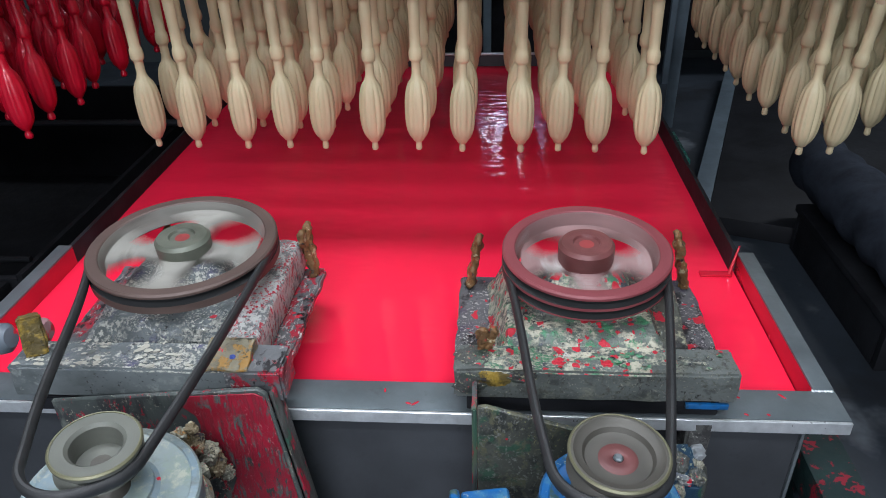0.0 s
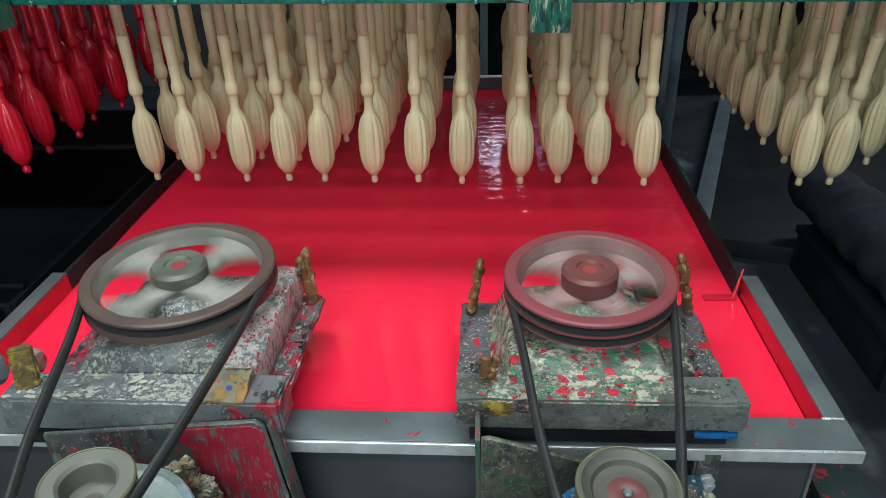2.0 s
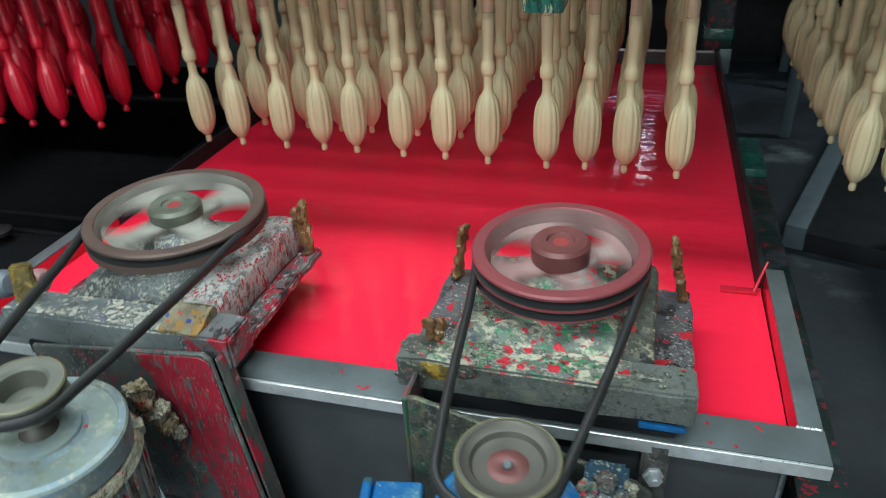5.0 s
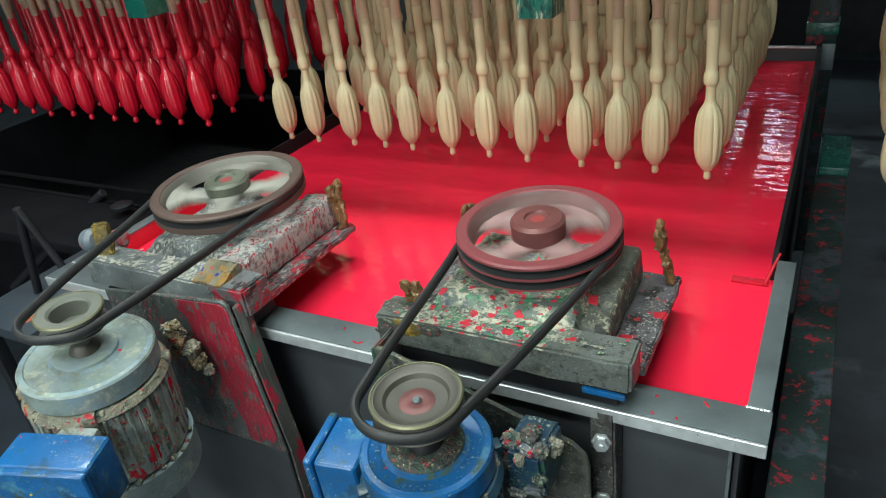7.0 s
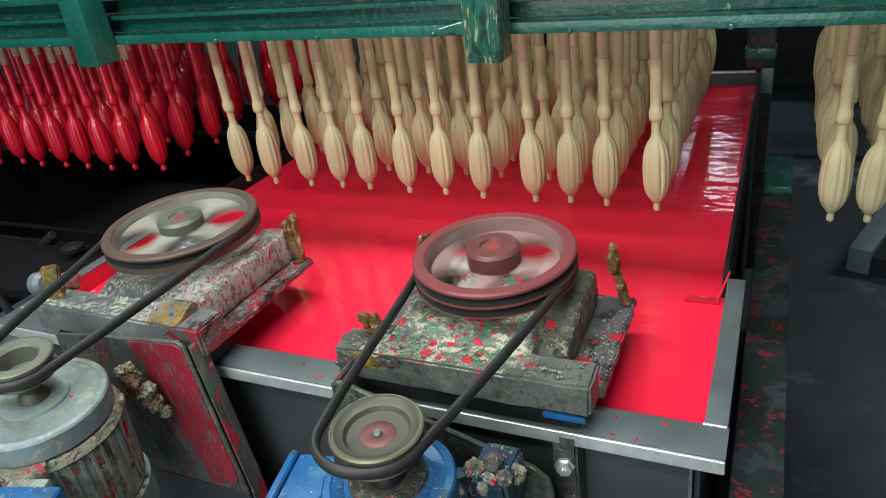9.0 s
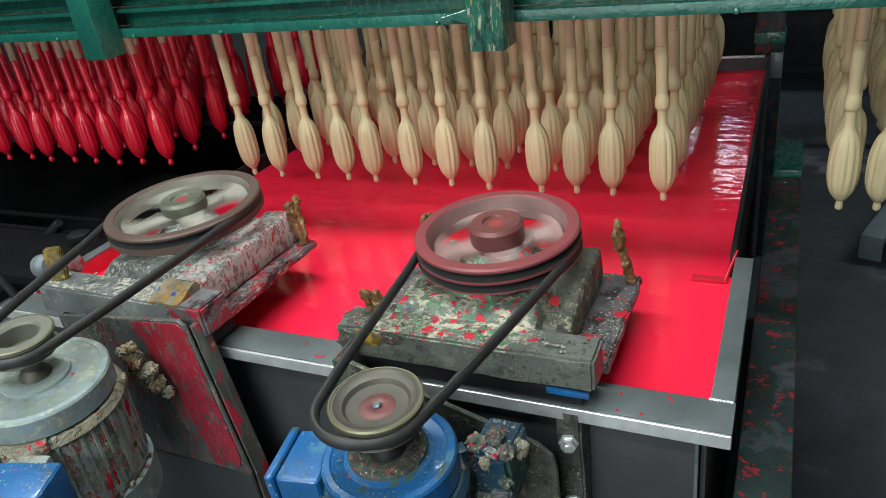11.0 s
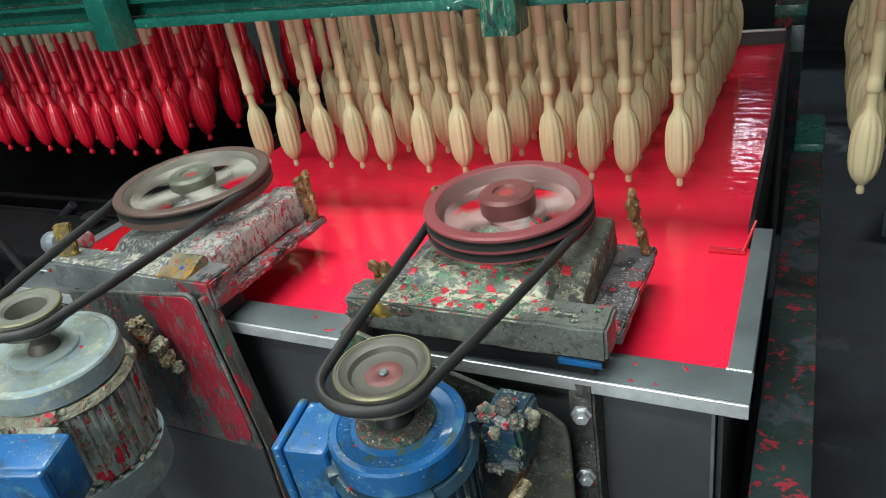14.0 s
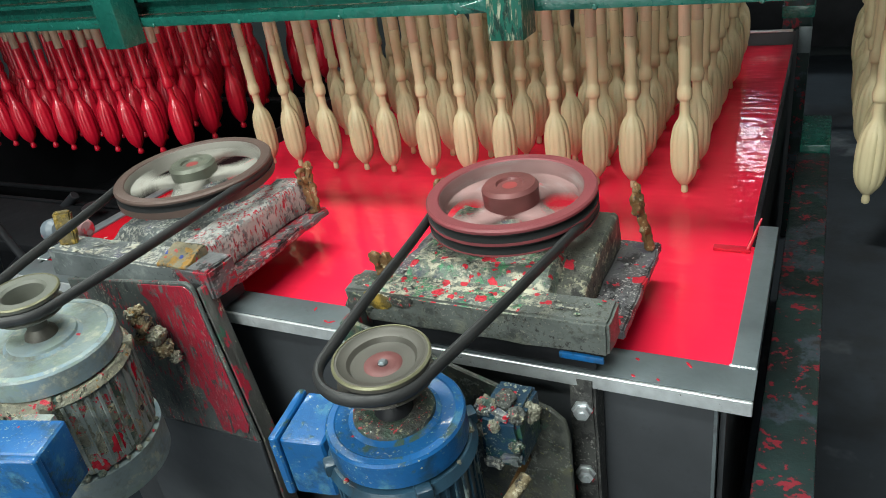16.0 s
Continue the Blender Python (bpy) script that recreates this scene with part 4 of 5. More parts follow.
def drive_left():
    t = thing("stirrer_drive", (-1.03, 0.15, RIM), "paint-splattered stirrer drive with a brown pulley and pale spokes", "machine", "stirrer drives")
    o = Vector((1.03, -0.15, -RIM))

    def rb(*a, **k):
        x0, x1, y0, y1, z0, z1 = a
        return rough_box(x0 + o.x, x1 + o.x, y0 + o.y, y1 + o.y, z0 + o.z, z1 + o.z, **k)

    part("base_plate", rb(-1.23, -0.838, 0.022, 0.315, 0.832, 0.848, bevel=0.003, cuts=14, amp=0.0045, scale=45, seed=13), plate_gory, t)
    part("front_beam", rb(-1.232, -0.822, -0.046, 0.020, 0.846, 0.902, bevel=0.004, cuts=9, amp=0.0025, seed=15), [beam_pale, crust_light, plate_gory], t, "grey steel box beam with a crusted top")
    for f in t.children[-1].data.polygons:
        f.material_index = 2 if f.center.x > 0.125 + 0.05 * noise.noise(f.center * 40) else 1 if f.normal.z > 0.75 else 0
    part("support_bar", rb(-1.22, -0.85, -0.03, 0.05, 0.8025, 0.830, bevel=0.003, cuts=3, amp=0.001), black_steel, t)
    part("support_bar", rb(-1.22, -0.93, 0.24, 0.30, 0.80, 0.831, bevel=0.003, cuts=3, amp=0.001), black_steel, t)
    def mo(*a, **k):
        x0, x1, y0, y1, z0, z1 = a
        return mound(x0 + o.x, x1 + o.x, y0 + o.y, y1 + o.y, z0 + o.z, z1 + o.z, **k)

    part("housing", mo(-1.185, -0.905, 0.022, 0.318, 0.847, 0.902, inset=(0.04, 0.025, 0.05, 0.03), amp=0.004, seed=17), crust_light, t)
    part("raised_edge", crag([(0.004, 0.848), (0.010, 0.912), (0.10, 0.916), (0.300, 0.916), (0.318, 0.905), (0.322, 0.848)], -0.938, -0.872, o, 19), crust_white, t, "raised block crusted white and run with red")
    part("end_panel", crag([(-0.044, 0.898), (-0.043, 0.904), (0.006, 0.921), (0.014, 0.918), (0.010, 0.898)], -0.939, -0.870, o, 4, 0.002), ochre_panel, t, "sloping end panel daubed ochre and red")
    part("bearing", lathe([(0.07, 0.05), (0.07, 0.10), (0.05, 0.13), (0.03, 0.145)], 32, m=Matrix.Translation((0, 0.03, 0.02))), crust_light, t)
    stud(t, Vector((-0.850, 0.292, 0.845)) + o, Vector((-0.866, 0.30, 0.952)) + o, 0.022, 11)
    stud(t, Vector((-1.11, 0.29, 0.845)) + o, Vector((-1.12, 0.29, 0.945)) + o, 0.026, 12)
    for x, y, yaw, h, mat in ((-1.197, -0.016, 35, 0.066, olive_cake),):
        bm = rough_box(-0.016, 0.016, -0.008, 0.008, 0.0, h, bevel=0.003, cuts=6, amp=0.003, scale=60, seed=x * 9)
        part("lug", bm, mat, t, "flat lug caked in ochre paint").matrix_basis = pose(x + o.x, y + o.y, 0.90 + o.z, -8, 4, yaw)
    for at, r, mat in (((-1.262, 0.004, 0.914), 1.1, bone), ((-1.222, 0.036, 0.905), 0.95, knob_red)):
        prof = [(0.004 * r, -0.016 * r), (0.014 * r, -0.015 * r), (0.021 * r, -0.008 * r), (0.022 * r, 0.0), (0.021 * r, 0.008 * r), (0.014 * r, 0.015 * r), (0.004 * r, 0.016 * r)]
        part("knob", lathe(prof, 24, m=Matrix.Translation(Vector(at) + o) @ Matrix.Rotation(radians(80), 4, "Y")), mat, t, "rounded knob daubed with paint")
    flakes(t, -0.19, 0.13, -0.193, -0.132, lambda x, y: 0.9028 - RIM, 150, flake_cream, 7, "flakes of dried cream paint on the beam")
    flakes(t, 0.15, 0.188, -0.12, 0.16, lambda x, y: 0.8490 - RIM, 90, plate_gory, 8, "flakes of dried red paint on the plate")
    p = big_pulley(t, 0.153, Vector((-1.033, 0.181, 0.985)) + o, (2.2, 0.5, 0), iron_brown, spoke_pale, hub_grey, 1, 0.036)
    SPIN.append((p, Vector((-1.033, 0.181, 0.985)) + o, (2.2, 0.5), -44))
    return t


# ---- motors ----
def motor(loc, r, length, paint, fin_mat, label, pulley_r, pulley_top, tilt, open_pulley, box_at, lid_mark):
    """Stands upright; the shield's top is at z = 0 and the body goes down."""
    t = thing("electric_motor", loc, label, "motor", "stirrer motors", rot=tilt)
    part("end_shield", lathe([(0.02, 0.002), (0.05, 0.002), (0.058, -0.003), (r - 0.012, -0.004), (r - 0.008, -0.001), (r, -0.002), (r + 0.003, -0.006), (r + 0.003, -0.038), (r - 0.004, -0.042)], 56), paint, t)
    part("worn_edge", lathe([(r - 0.0005, -0.0024), (r + 0.0008, -0.0016), (r + 0.0032, -0.0050), (r + 0.0028, -0.0062)], 56), paint, t)
    part("flange_ring", lathe([(r - 0.006, -0.0425), (r + 0.006, -0.044), (r + 0.012, -0.056), (r - 0.006, -0.060)], 56), motor_cake if lid_mark else fin_mat, t)
    out = 0.010 if lid_mark else 0.008
    part("body", lathe([(r - 0.0028 + out, -0.058), (r - 0.0024 + out, -length), (r - 0.03, -length - 0.004)], 48), fin_mat, t)
    fin = None
    for i in range(40):
        a = 2 * math.pi * i / 40
        if fin is None:
            fin = part("fin", box(r - 0.016, r + out, -0.0026, 0.0026, -length + 0.01, -0.060, 0.0006, 1), fin_mat, t)
            f = fin
        else:
            f = new("fin", fin.data)
            f.parent = t
        f.matrix_basis = Matrix.Rotation(a, 4, "Z")
    part("fan_cover", lathe([(r - 0.002, -length - 0.005), (r + 0.004 + out, -length - 0.008), (r + 0.004 + out, -length - 0.07), (r - 0.03, -length - 0.09)], 48), paint, t)
    for i in range(4):
        a = 2 * math.pi * (i + 0.5) / 4
        part("clamp_lug", box(-0.010, 0.010, -0.010, 0.010, -0.058, -0.040, 0.004, m=pose((r + 0.006) * math.cos(a), (r + 0.006) * math.sin(a), 0, 0, 0, math.degrees(a))), motor_cake if lid_mark else fin_mat, t)
    part("boss", lathe([(0.018, 0.0045), (0.044, 0.0085), (0.050, 0.006), (0.051, 0.001)], 40), paint if lid_mark else boss_cake, t, "grimy boss round the shaft")
    bx, by, yaw = box_at
    wide = 1.3 if lid_mark else 0.85
    bxm = pose(bx, by, -0.078 if lid_mark else -0.11, 0, 0, yaw)
    bp = part("terminal_box", box(-0.055 * wide, 0.055 * wide, -0.035, 0.030, -0.052, 0.050, 0.008, 3), motor_blue, t)
    bp.matrix_basis = bxm
    part("lid", box(-0.058 * wide, 0.058 * wide, -0.050, -0.036, -0.055, 0.053, 0.0065, 3), motor_blue, bp)
    part("neck", box(-0.03, 0.03, 0.031, 0.06, -0.03, 0.03, 0.004), fin_mat, bp)
    if lid_mark:
        part("paint_fleck", lathe([(0.001, 0), (0.009, 0.0005), (0.006, 0.0015)], 12, m=pose(-0.01, -0.0462, 0.012, 90, 0, 30) @ Matrix.Diagonal((1, 0.45, 1, 1))), yellow, bp, "yellow paint fleck")
    # shaft and pulley
    h = pulley_top
    part("shaft", lathe([(0.026, 0.0), (0.022, 0.012), (0.015, 0.020), (0.015, h - (0.032 if open_pulley else 0.012))], 24), pulley_brown if lid_mark else black_steel, t)
    pr = pulley_r
    if open_pulley:
        prof = [(0.011, -0.037), (pr * 0.55, -0.037), (pr - 0.004, -0.034), (pr, -0.030), (pr - 0.010, -0.022), (pr - 0.010, -0.014), (pr, -0.006), (pr, -0.002), (pr - 0.002, 0),
                (pr * 0.66, 0), (pr * 0.58, -0.004), (pr * 0.54, -0.030), (0.012, -0.032)]
    else:
        prof = [(0.007, -0.03), (pr * 0.55, -0.034), (pr - 0.004, -0.034), (pr, -0.030), (pr - 0.010, -0.022), (pr - 0.010, -0.014), (pr, -0.006), (pr, -0.002), (pr - 0.002, 0.0),
                (pr - 0.006, 0.0), (pr - 0.009, -0.003), (pr * 0.72, -0.005), (pr * 0.66, -0.011), (pr * 0.25, -0.014), (0.007, -0.012)]
    p = part("motor_pulley", lathe(prof, 56, closed=True), alloy if open_pulley else pulley_brown, t, "grooved motor pulley")
    p.matrix_basis = pose(0, 0, h)
    part("rim_edge", lathe([(pr + 0.0005, -0.0018), (pr + 0.0006, -0.0008), (pr - 0.0015, 0.0012), (pr - 0.0030, 0.0010), (pr - 0.0030, -0.001)], 56, closed=True), brass_edge, p)
    if not open_pulley:
        part("centre_bolt", lathe([(0.006, -0.02), (0.006, -0.010), (0.004, -0.008)], 6), zinc, p)
        part("stained_face", lathe([(0.005, -0.0128), (0.0065, -0.0118), (0.021, -0.0118), (0.023, -0.0130)], 32), hub_red, p, "red-stained pulley centre")
    SPIN.append((p, Vector((0, 0, h)), (0, 0), -71))
    # dried paint built up round the shoulder
    rng = random.Random(int(r * 1000))
    for k in range(15 if lid_mark else 9):
        a = radians((-75 + 9.5 * k) if lid_mark else (-110 + 17 * k)) + rng.uniform(-0.05, 0.05)
        z = -0.046 + rng.uniform(-0.012, 0.004)
        part("paint_lump", blob((r + 0.004) * math.cos(a), (r + 0.004) * math.sin(a), z, rng.uniform(0.005, 0.010) * (0.7 if lid_mark else 0.6), k + 60), motor_cake, t, "lump of dried mixed paint")
    if lid_mark:
        for k in range(26):
            a = radians(rng.uniform(-95, 50))
            z = -length + 0.01 + rng.random() ** 1.3 * (length - 0.075)
            part("paint_lump", mound_patch(a, r + out - 0.004, z, rng.uniform(0.008, 0.018), rng.uniform(0.015, 0.04), k), soft_red if k % 8 == 0 else motor_cake, t, "daub of dried paint")
        for k in range(12):
            a = radians(-85 + 11 * k)
            part("paint_lump", blob((r + out) * math.cos(a), (r + out) * math.sin(a), -length - 0.004 + rng.uniform(-0.004, 0.004), rng.uniform(0.003, 0.006), k + 90), motor_cake, t, "lump of dried mixed paint")
    return t


def belt(name, label, c1, r1, n1, c2, r2, n2, width=0.016, height=0.011, slack=(0.0, 0.0)):
    """A closed V-belt round two pulleys. slack: how far each run bows outward; the first stays wide onto the small pulley."""
    c1, c2, n1, n2 = Vector(c1), Vector(c2), Vector(n1).normalized(), Vector(n2).normalized()
    n = (n1 + n2).normalized()
    d = c2 - c1
    flat = (d - n * d.dot(n))
    e = flat.normalized()
    s = n.cross(e)
    k = math.acos((r1 - r2) / flat.length)

    def at(c, r, nn, a):
        v = e * math.cos(a) + s * math.sin(a)
        v = (v - nn * v.dot(nn)).normalized()
        return c + v * r

    pts, ups = [], []
    for i in range(49):
        a = k + (2 * math.pi - 2 * k) * i / 48
        pts.append(at(c1, r1, n1, a))
        ups.append(n1)
    a0, b0 = at(c1, r1, n1, 2 * math.pi - k), at(c2, r2, n2, -k)
    for i in range(1, 16):
        q = i / 16
        pts.append(a0.lerp(b0, q) - s * slack[0] * (1 - math.cos(math.pi * q)) / 2)
        ups.append(n1.lerp(n2, q))
    for i in range(33):
        a = -k + 2 * k * i / 32
        out = slack[0] * (1 + math.cos(math.pi * min(1.0, i / 22))) / 2
        pts.append(at(c2, r2 + out, n2, a))
        ups.append(n2)
    a0, b0 = at(c2, r2, n2, k), at(c1, r1, n1, k)
    for i in range(1, 16):
        q = i / 16
        pts.append(a0.lerp(b0, q) + s * slack[1] * math.sin(math.pi * q))
        ups.append(n2.lerp(n1, q))
    return tagged(part(name, sweep(pts, height, width, ups), rubber), label, "belt", "drive belts")


def brackets():
    t = thing("motor_bracket", (-0.9, -0.06, 0), "bent grey steel motor bracket streaked with red paint", "bracket", "motor brackets")
    part("face_plate", prism([(-0.26, 0.862), (0.050, 0.894), (0.062, 0.885), (0.098, 0.562), (-0.26, 0.562)], -0.012, -0.004, 0.002), plate_grey, t)
    rng = random.Random(5)
    left = [(-0.060 + 0.075 * (0.888 - z) / 0.32 + rng.uniform(-0.012, 0.012), z) for z in [0.572 + 0.018 * k for k in range(18)]]
    part("red_paint_run", prism([(0.046, 0.888), (0.060, 0.880), (0.088, 0.60), (0.080, 0.578), (0.060, 0.586), (0.045, 0.570)] + left, -0.0142, -0.0121, 0.0008), red_run, t, "broad run of red paint")
    part("lower_plate", prism([(-0.26, 0.56), (0.098, 0.56), (0.10, 0.25), (-0.26, 0.25)], -0.011, -0.003, 0.002), tank_sheet, t, "plain grey lower plate")
    part("side_flange", prism([(0.0625, 0.880), (0.068, 0.876), (0.104, 0.562), (0.104, 0.25), (0.0985, 0.25), (0.0985, 0.562)], -0.003, 0.030, 0.001), flange_cake, t, "bent edge caked in red and black paint")
    part("foot", box(-0.26, 0.104, -0.10, 0.05, 0.0, 0.25, 0.004), black_steel, t)
    for k, (x, y, z, r) in enumerate(((-0.044, -0.046, 0.822, 0.017), (-0.028, -0.040, 0.796, 0.016), (-0.024, -0.038, 0.768, 0.016), (-0.056, -0.050, 0.840, 0.012), (-0.040, -0.046, 0.850, 0.009), (-0.012, -0.030, 0.746, 0.011), (-0.050, -0.050, 0.795, 0.014))):
        part("lump", blob(x, y, z, r, k + 3), motor_cake if k % 2 else ochre_cake, t, "lump of dried ochre paint")
    t = thing("motor_bracket", (-0.37, -0.08, 0), "dark paint-splashed sheet steel motor bracket", "bracket", "motor brackets")
    part("face_plate", prism([(-0.172, 0.872), (-0.160, 0.874), (0.135, 0.782), (0.155, 0.765), (0.160, 0.74), (0.160, 0.25), (-0.172, 0.25)], 0.006, 0.014, 0.002), plate_dark, t)
    part("side_flange", rough_box(-0.180, -0.173, 0.006, 0.108, 0.25, 0.868, bevel=0.002, cuts=8, amp=0.002, seed=23), plate_red, t)
    part("upright", rough_box(0.140, 0.178, 0.072, 0.112, 0.25, 0.79, bevel=0.004, cuts=8, amp=0.003, seed=25), upright_paint, t)
    part("foot", box(-0.18, 0.178, -0.08, 0.10, 0.0, 0.25, 0.004), black_steel, t)
    for z in (0.735, 0.615):
        part("nut", lathe([(0.015, 0), (0.015, 0.004), (0.0115, 0.0045), (0.0115, 0.013), (0.006, 0.014), (0.006, 0.017)], 6, m=pose(0.158, 0.071, z, 90, 0, 12)), rim_edge, t, "hexagon nut daubed red")
    part("adjusting_bolt", rod((0.108, -0.119, 0.713), (0.098, 0.006, 0.690), 0.0055, 12), rust, t)
    part("bolt_end", rod((0.108, -0.119, 0.713), (0.126, -0.069, 0.734), 0.0085, 12), ochre_cake, t, "threaded bolt end caked in pale paint")
    part("gland_box", rough_box(0.068, 0.124, -0.072, 0.004, 0.742, 0.822, bevel=0.006, cuts=6, amp=0.002, scale=40, seed=31), gland_paint, t, "small blue-green box daubed with paint")
    for k, (x, y, z, r) in enumerate(((0.074, -0.052, 0.822, 0.013), (0.096, -0.040, 0.826, 0.014), (0.116, -0.058, 0.820, 0.011), (0.122, -0.030, 0.805, 0.013), (0.066, -0.066, 0.795, 0.010), (0.118, -0.070, 0.782, 0.009), (0.092, -0.074, 0.812, 0.008))):
        part("lump", blob(x, y, z, r, k + 33), boss_cake if k % 3 else motor_cake, t, "lump of dried mixed paint")
    for k, (x, y, z) in enumerate(((0.072, -0.060, 0.820), (0.098, -0.065, 0.818), (0.110, -0.074, 0.760), (0.085, -0.074, 0.748))):
        part("daub", rough_box(x - 0.012, x + 0.014, y - 0.006, y + 0.010, z - 0.005, z + 0.009, bevel=0.004, cuts=4, amp=0.004, scale=90, seed=k + 40), crust_light, t, "blob of dried mixed paint")


# ---- dipping rack and hung handles ----
FALL = -0.0104
FALLING = []
ROW, ROWS = 0.122, 10  # spacing and number of the rows of handles
LEAN = -0.0155  # the rack hangs lower at its right end


def rack():
    t = thing("dipping_rack", (0, 0.5, 1.37 + LEAN * 1.25), "green-painted steel dipping rack lowering rows of wooden handles", "rack", rot=(0, 0.89, 0))
    L, R = -3.0, 1.1
    part("front_beam", box(L, R, -0.050, -0.001, 0.000, 0.020, 0.002), green, t)
    part("beam_web", box(L, R, -0.006, 0.000, 0.0205, 0.052, 0.001), green, t)
    part("beam_flange", box(L, R, -0.042, 0.000, 0.0525, 0.062, 0.002), green, t)
    part("beam_web", box(L, R, -0.004, 0.000, 0.0625, 0.0965, 0.001), green, t)
    part("beam_top", box(L, R, -0.060, 0.000, 0.0970, 0.112, 0.002), green, t)
    # unseen slats added to hold the handles and thin the tube light
    slat = None
    for i in range(97):
        if slat is None:
            slat = part("deck_slat", box(-0.0130, 0.0130, 0.003, 1.42, 0.098, 0.104, 0.001, 1), slat_boards, t)
            k = slat
        else:
            k = new("deck_slat", slat.data)
            k.parent = t
        k.matrix_basis = pose(L + 0.03 + 0.042 * i, 0, 0)
    for y in (1.36,):
        part("cross_beam", box(L, R, y, y + 0.05, 0.14, 0.20, 0.003), green, t)
    for x in (-2.23, -1.385, -0.435, 0.52):
        chip = green_chip if abs(x + 0.435) < 0.01 else green
        part("hanger_post", box(x - 0.032, x + 0.032, -0.118, -0.053, -0.034, 0.5, 0.004), chip, t, "square green steel post")
        part("bracket", prism([(x - 0.095, 0.020), (x - 0.033, 0.004), (x - 0.033, 0.034)], -0.085, -0.0505, 0.001), green, t)
    for i in range(16):
        x = L + 0.15 + i * 0.255
        part("bolt", lathe([(0.005, 0), (0.005, 0.002), (0.003, 0.004)], 10, m=pose(x, -0.0505, 0.003, 90, 0, 0)), green, t)
    FALLING.append(t)
    return t


def handle_mesh(dipped, top):
    """A turned handle hung upside down: peg, fluted bulb, neck, collar and shank. z = 0 is the peg's end."""
    fat = 1.3 if dipped else 1.0
    pr = [(0.0035 * fat, 0.0), (0.0062 * fat, 0.0018), (0.0074 * fat, 0.006), (0.0070 * fat, 0.012), (0.0062, 0.018), (0.0068, 0.021), (0.0105, 0.0225)]
    for i in range(1, 24):
        q = i / 24
        u = (q - 0.47) / (0.53 if q > 0.47 else 0.47)
        pr.append((max(0.0288 * (1 - abs(u) ** 2.6) ** 0.46, 0.0105), 0.0225 + 0.147 * q))
    pr += [(0.0108, 0.171), (0.0098, 0.176), (0.0096, 0.200), (0.0102, 0.2025), (0.0132, 0.2045), (0.0144, 0.209), (0.0148, 0.219), (0.0138, 0.227), (0.0120, 0.231),
           (0.0114, 0.236), (0.0118, 0.290), (0.0126, 0.328), (0.0118, 0.331)]

    def flute(r, z, a):
        if 0.026 < z < 0.168:
            k = math.sin(math.pi * (z - 0.026) / 0.142) ** 0.5
            return r * (1 - (0.08 if dipped else 0.13) * k * (1 - abs(math.cos(6 * a))) ** 1.3)
        return r

    shank = [(0.0110, 0.3312), (0.0116, 0.3316), (0.0118, top)]
    meshes = []
    for name, bm, mat in (("turned_handle", lathe(pr, 56, flute=flute), lacquer if dipped else wood), ("shank", lathe(shank, 20), wood_shaded if dipped else wood_shaft)):
        me = bpy.data.meshes.new(name)
        bm.normal_update()
        bm.to_mesh(me)
        bm.free()
        me.materials.append(mat)
        me.shade_smooth()
        me.set_sharp_from_angle(angle=radians(50))
        meshes.append(me)
    return meshes


def handles():
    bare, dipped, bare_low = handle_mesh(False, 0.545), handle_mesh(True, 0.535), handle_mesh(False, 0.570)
    rng = random.Random(7)
    front = [-1.297, -1.203, -1.086, -0.988, -0.906, -0.792, -0.692, -0.594, -0.463, -0.380, -0.298, -0.190]
    lean = [1.0, 0.6, 0.2, 0.0, 0.6, 0.4, 0.3, 0.4, -0.6, 0.0, 0.4, 0.6]
    for row in range(ROWS):
        for i, x in enumerate(front):
            fx = x if row == 0 else x + rng.uniform(-0.008, 0.008)
            hang("bare pale turned wooden handle with a fluted bulb", "bare wooden handles", bare, fx, 0.694 + row * ROW,
                 0.937 + LEAN * (x + 1.286) + rng.uniform(-0.003, 0.003), lean[i] if row == 0 else rng.uniform(-1.2, 1.2), rng)
    for row in range(8):
        for i in range(13):
            x = -1.608 - i * 0.104 + rng.uniform(-0.01, 0.01)
            hang("turned wooden handle freshly dipped in glossy red paint", "red dipped handles", dipped, x - 0.015 * (row % 2), 0.694 + row * ROW,
                 0.952 + rng.uniform(-0.004, 0.004), rng.uniform(-1.5, 1.5), rng)
    for row in range(9):
        for i in range(6):
            x = 0.150 + i * 0.098 + rng.uniform(-0.006, 0.006)
            if i == 1 and row == 0:
                x = 0.208
            hang("bare pale turned wooden handle with a fluted bulb", "bare wooden handles", bare_low, x, 0.694 + row * ROW,
                 0.915 + rng.uniform(-0.004, 0.004), -7 if (i == 1 and row == 0) else rng.uniform(-1.5, 1.5), rng)


def hang(label, group, mesh, x, y, z, lean, rng):
    ob = tagged(new("turned_handle", mesh[0]), label, "handle", group)
    new("shank", mesh[1]).parent = ob
    ob.matrix_world = pose(x, y, z, rng.uniform(-1.5, 1.5), lean, rng.uniform(0, 360))
    FALLING.append(ob)


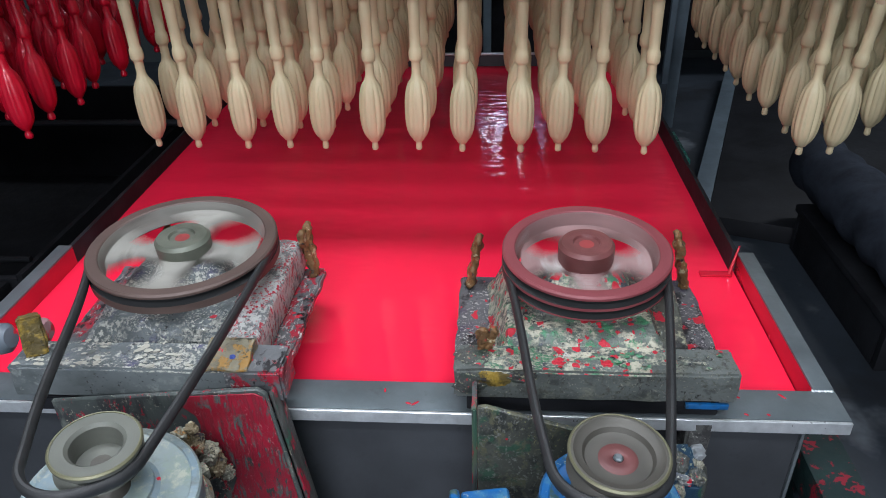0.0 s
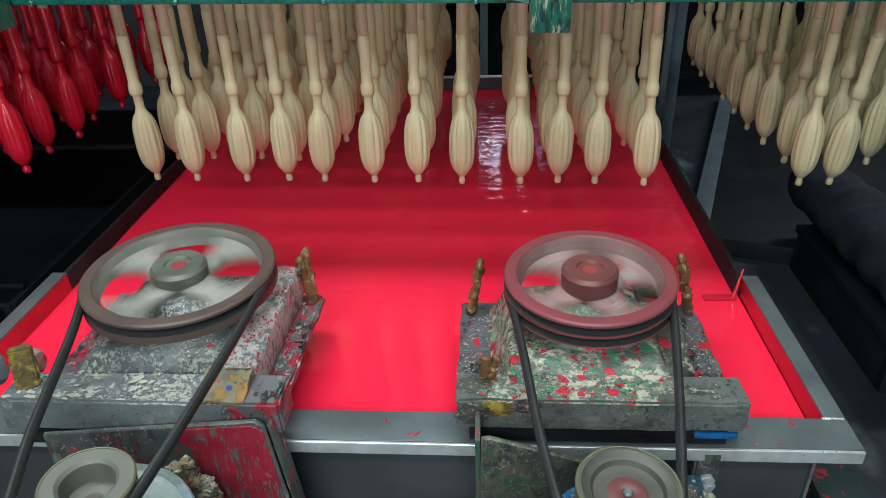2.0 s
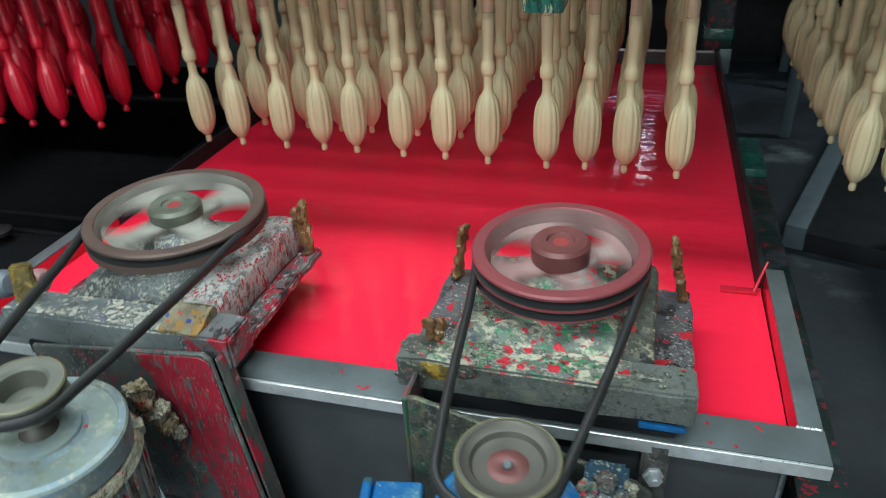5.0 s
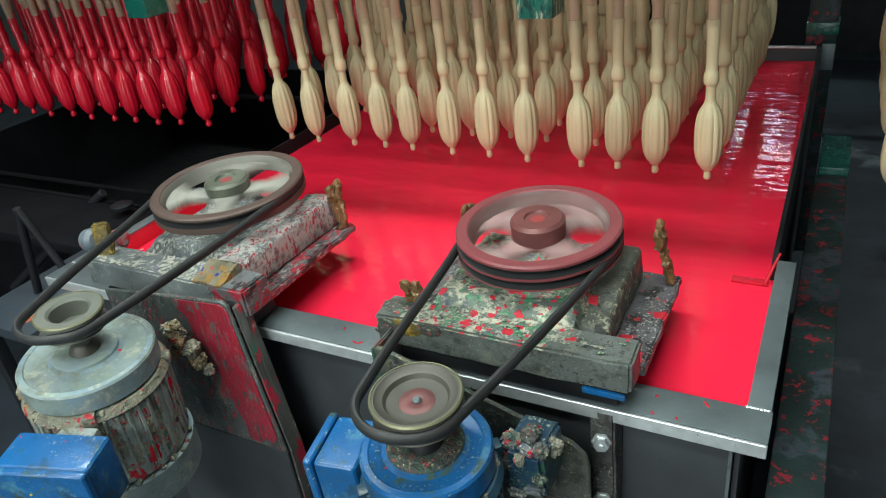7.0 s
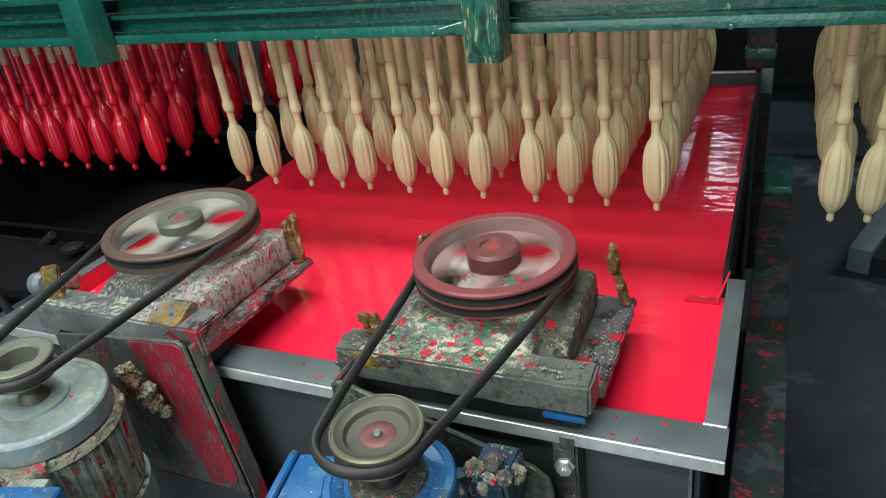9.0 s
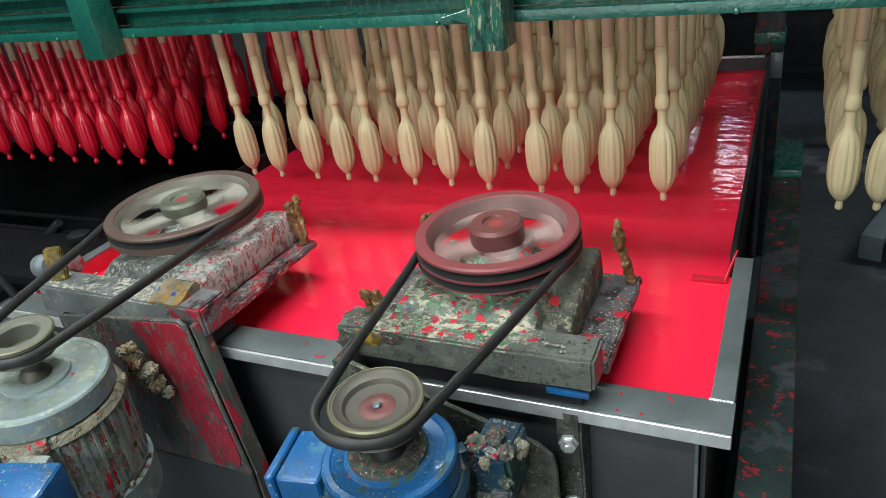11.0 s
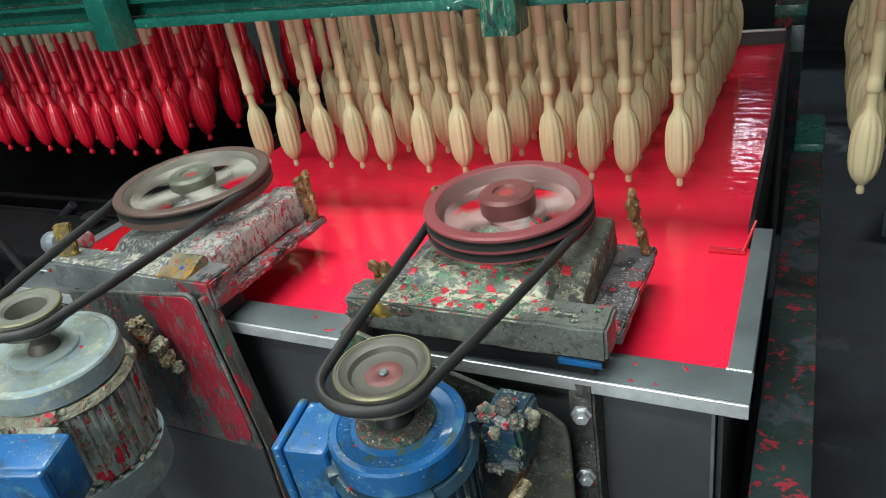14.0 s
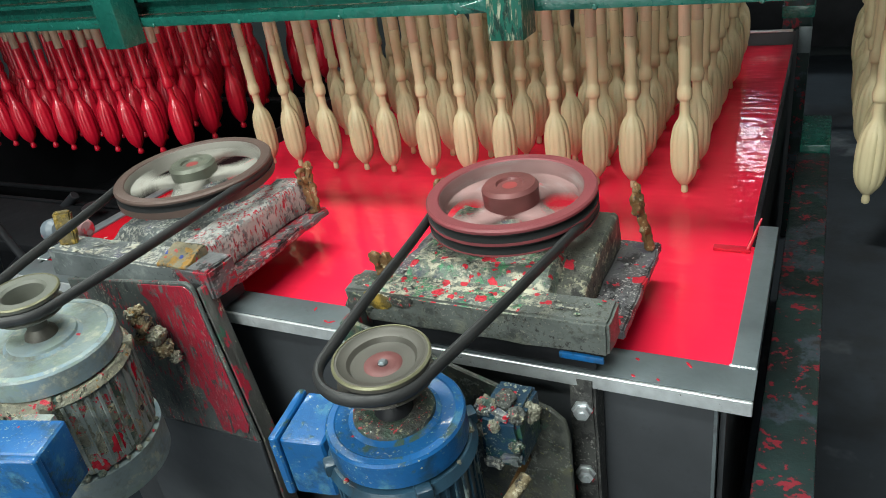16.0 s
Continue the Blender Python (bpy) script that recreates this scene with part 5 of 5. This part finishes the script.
# ---- surroundings ----
def surroundings():
    t = thing("side_rail", (0.05, 0.6, 0), "dark green steel machine rail splashed with red paint", "rail")
    part("rail", box(-0.04, 0.038, -0.95, 0.68, 0.55, 0.62, 0.004), green_rail, t)
    part("rail_end", box(-0.035, 0.040, 0.685, 0.93, 0.55, 0.64, 0.006), green, t, "green end block of the rail")
    part("web", box(-0.006, 0.006, -0.94, 0.91, 0.10, 0.55, 0.002), green_rail, t)
    part("foot", box(-0.04, 0.04, -0.95, 0.92, 0.0, 0.10, 0.004), green_rail, t)
    t = thing("machine_post", (-0.035, Y1 + 0.03, 0), "dark green upright steel post behind the tank", "post")
    part("post", box(-0.045, 0.045, -0.02, 0.07, 0, 2.4, 0.004), green_rail, t)
    part("foot_band", box(-0.05, 0.05, -0.025, 0.075, RIM + 0.03, RIM + 0.07, 0.003), green, t)
    # neighbouring dark tank under the red handles
    t = thing("drip_tank", (-2.35, 1.0, 0), "black steel drip tank with thin rails", "tank")
    part("side_wall", box(-0.75, -0.735, -0.5, 0.9, 0.1, 0.70, 0.002), matt_black, t)
    part("side_wall", box(0.735, 0.75, -0.5, 0.9, 0.1, 0.70, 0.002), matt_black, t)
    part("front_wall", box(-0.734, 0.734, -0.5, -0.485, 0.1, 0.69, 0.002), matt_black, t)
    part("back_wall", box(-0.734, 0.734, 0.885, 0.9, 0.1, 0.69, 0.002), matt_black, t)
    part("bottom", box(-0.734, 0.734, -0.484, 0.884, 0.1, 0.3, 0.002), matt_black, t)
    part("rail", rod((-0.74, -0.44, 0.705), (0.74, -0.44, 0.705), 0.008, 12), matt_black, t)
    part("rail", rod((-0.74, 0.33, 0.75), (0.85, 0.33, 0.75), 0.010, 12), black_steel, t)
    part("cap", lathe([(0.03, 0), (0.032, 0.01), (0.02, 0.016)], 24, m=Matrix.Translation((0.575, -0.56, 0.715))), black_steel, t)
    for x in (-0.7, 0.68):
        part("leg", box(x, x + 0.04, -0.45, -0.41, 0, 0.1, 0.002), black_steel, t)
    part("strut", rod((-0.1, -0.62, 0.35), (0.42, -0.50, 0.72), 0.014, 12), black_steel, t)
    part("shelf", box(-0.75, 0.72, -0.75, -0.51, 0.66, 0.69, 0.003), matt_black, t)
    part("ledge", box(0.63, 0.872, -1.09, -0.751, 0.66, 0.69, 0.004), concrete, t, "blotched blue-grey ledge")
    part("ledge_leg", box(0.64, 0.67, -1.08, -1.05, 0, 0.659, 0.002), black_steel, t)
    part("ledge_leg", box(0.83, 0.86, -1.08, -1.05, 0, 0.659, 0.002), black_steel, t)
    part("strut", rod((0.713, -0.95, 0.688), (0.784, -0.95, 0.927), 0.010, 12), black_steel, t)
    part("strut", rod((0.784, -0.95, 0.927), (0.868, -0.93, 0.688), 0.009, 12), black_steel, t)
    part("orange_daub", rough_box(0.775, 0.815, -1.06, -1.02, 0.688, 0.696, bevel=0.003, cuts=5, amp=0.004, scale=70, seed=77), orange, t, "flake of dried orange paint")
    part("shelf_leg", box(-0.6, -0.56, -0.74, -0.70, 0, 0.66, 0.002), black_steel, t)
    part("shelf_leg", box(0.6, 0.64, -0.74, -0.70, 0, 0.66, 0.002), black_steel, t)
    # low trough, cloth rolls and pipes beyond the aisle
    t = thing("floor_trough", (1.25, 3.0, 0), "low black trough with a blue-grey steel edge", "trough", rot=(0, 0, -19))
    part("edge", box(-0.55, -0.47, -1.25, 0.9, 0, 0.10, 0.004), blue_steel, t)
    part("bed", box(-0.469, 0.9, -1.25, 0.9, 0, 0.08, 0.004), black_steel, t)
    for x, y, a in ((0.82, 1.45, 2), (1.12, 1.2, -6)):
        bm = bmesh.new()
        prof = [(0.02, -0.56), (0.09, -0.56)] + [(0.115 + 0.006 * math.sin(i * 2.1), -0.55 + i * 0.05) for i in range(23)] + [(0.09, 0.56), (0.02, 0.56)]
        bm = lathe(prof, 32, m=Matrix.Rotation(radians(90), 4, "X"))
        for v in bm.verts:
            v.co += noise.noise_vector(v.co * 9) * 0.012
        ob = tagged(part("cloth_roll", bm, cloth), "dark blue ribbed cloth roll lying on a trestle", "roll", "cloth rolls")
        ob.matrix_world = pose(x, y, 0.325, 0, 0, a)
        t = thing("trestle", (x, y, 0), "low black trestle under a cloth roll", "trestle", "trestles")
        part("top", box(-0.12, 0.12, -0.4, 0.4, 0.17, 0.20, 0.004), black_steel, t)
        part("side", box(-0.11, 0.11, -0.39, -0.36, 0, 0.169, 0.004), black_steel, t)
        part("side", box(-0.11, 0.11, 0.36, 0.39, 0, 0.169, 0.004), black_steel, t)
        part("panel", box(-0.11, -0.09, -0.359, 0.359, 0, 0.169, 0.004), black_steel, t)
    for x, y, r in ((-0.82, 3.2, 0.012), (-0.625, 3.2, 0.012), (0.48, 3.2, 0.03)):
        t = tagged(part("pipe", rod((x, y, 0.0), (x, y, 2.2), r), blue_steel), "pale blue-grey vertical steel pipe", "pipe", "pipes")
    t = thing("bench", (0, 4.2, 0), "blue-grey steel bench by the far wall", "bench")
    part("top", box(-1.9, 1.9, -0.25, 0.3, 0.71, 0.75, 0.006), blue_steel, t)
    part("back_panel", box(-1.85, 1.85, 0.24, 0.26, 0.1, 0.705, 0.004), black_steel, t)
    for x in (-1.85, -0.6, 0.6, 1.8):
        for y in (-0.22, 0.19):
            part("leg", box(x, x + 0.05, y, y + 0.04, 0, 0.708, 0.003), blue_steel, t)


def motions():
    times = [0, 0.25] + list(range(1, 16)) + [15.75, 16]
    for ob in FALLING:
        m = ob.matrix_world.copy()
        walk(ob, [(t, Matrix.Translation((0, 0, FALL * t)) @ m) for t in times])
    for ob, c, tilt, step in SPIN:
        base = pose(*c, *tilt, 0)
        walk(ob, [(i / FPS, base @ Matrix.Rotation(radians(step * i), 4, "Z")) for i in range(481)])


setting()
paint_tank()
drive_right()
drive_left()
motor((-0.980, -0.246, 0.885), 0.102, 0.20, motor_grey, motor_grime, "upright pale grey electric motor caked with paint", 0.051, 0.083, (1.5, 4, 0), True, (0.098, -0.150, 20), True)
motor((-0.378, -0.214, 0.862), 0.083, 0.22, motor_blue, motor_fins, "upright blue electric motor with cooling fins", 0.058, 0.086, (2.5, 0.6, 0), False, (-0.142, 0.012, -80), False)
brackets()
belt("drive_belt", "black rubber drive belt on the brown pulley", (-1.033, 0.181, 0.972), 0.147, (0.009, -0.039, 1), (-0.972, -0.246, 0.952), 0.050, (0.07, -0.03, 1), width=0.0145, height=0.012, slack=(0.036, 0.004))
belt("drive_belt", "black rubber drive belt on the red-dusted pulley", (-0.373, 0.191, 0.942), 0.129, (-0.011, -0.041, 1), (-0.377, -0.217, 0.933), 0.058, (0.01, -0.05, 1), width=0.0145, height=0.012, slack=(0.021, 0.003))
rack()
handles()
surroundings()
motions()
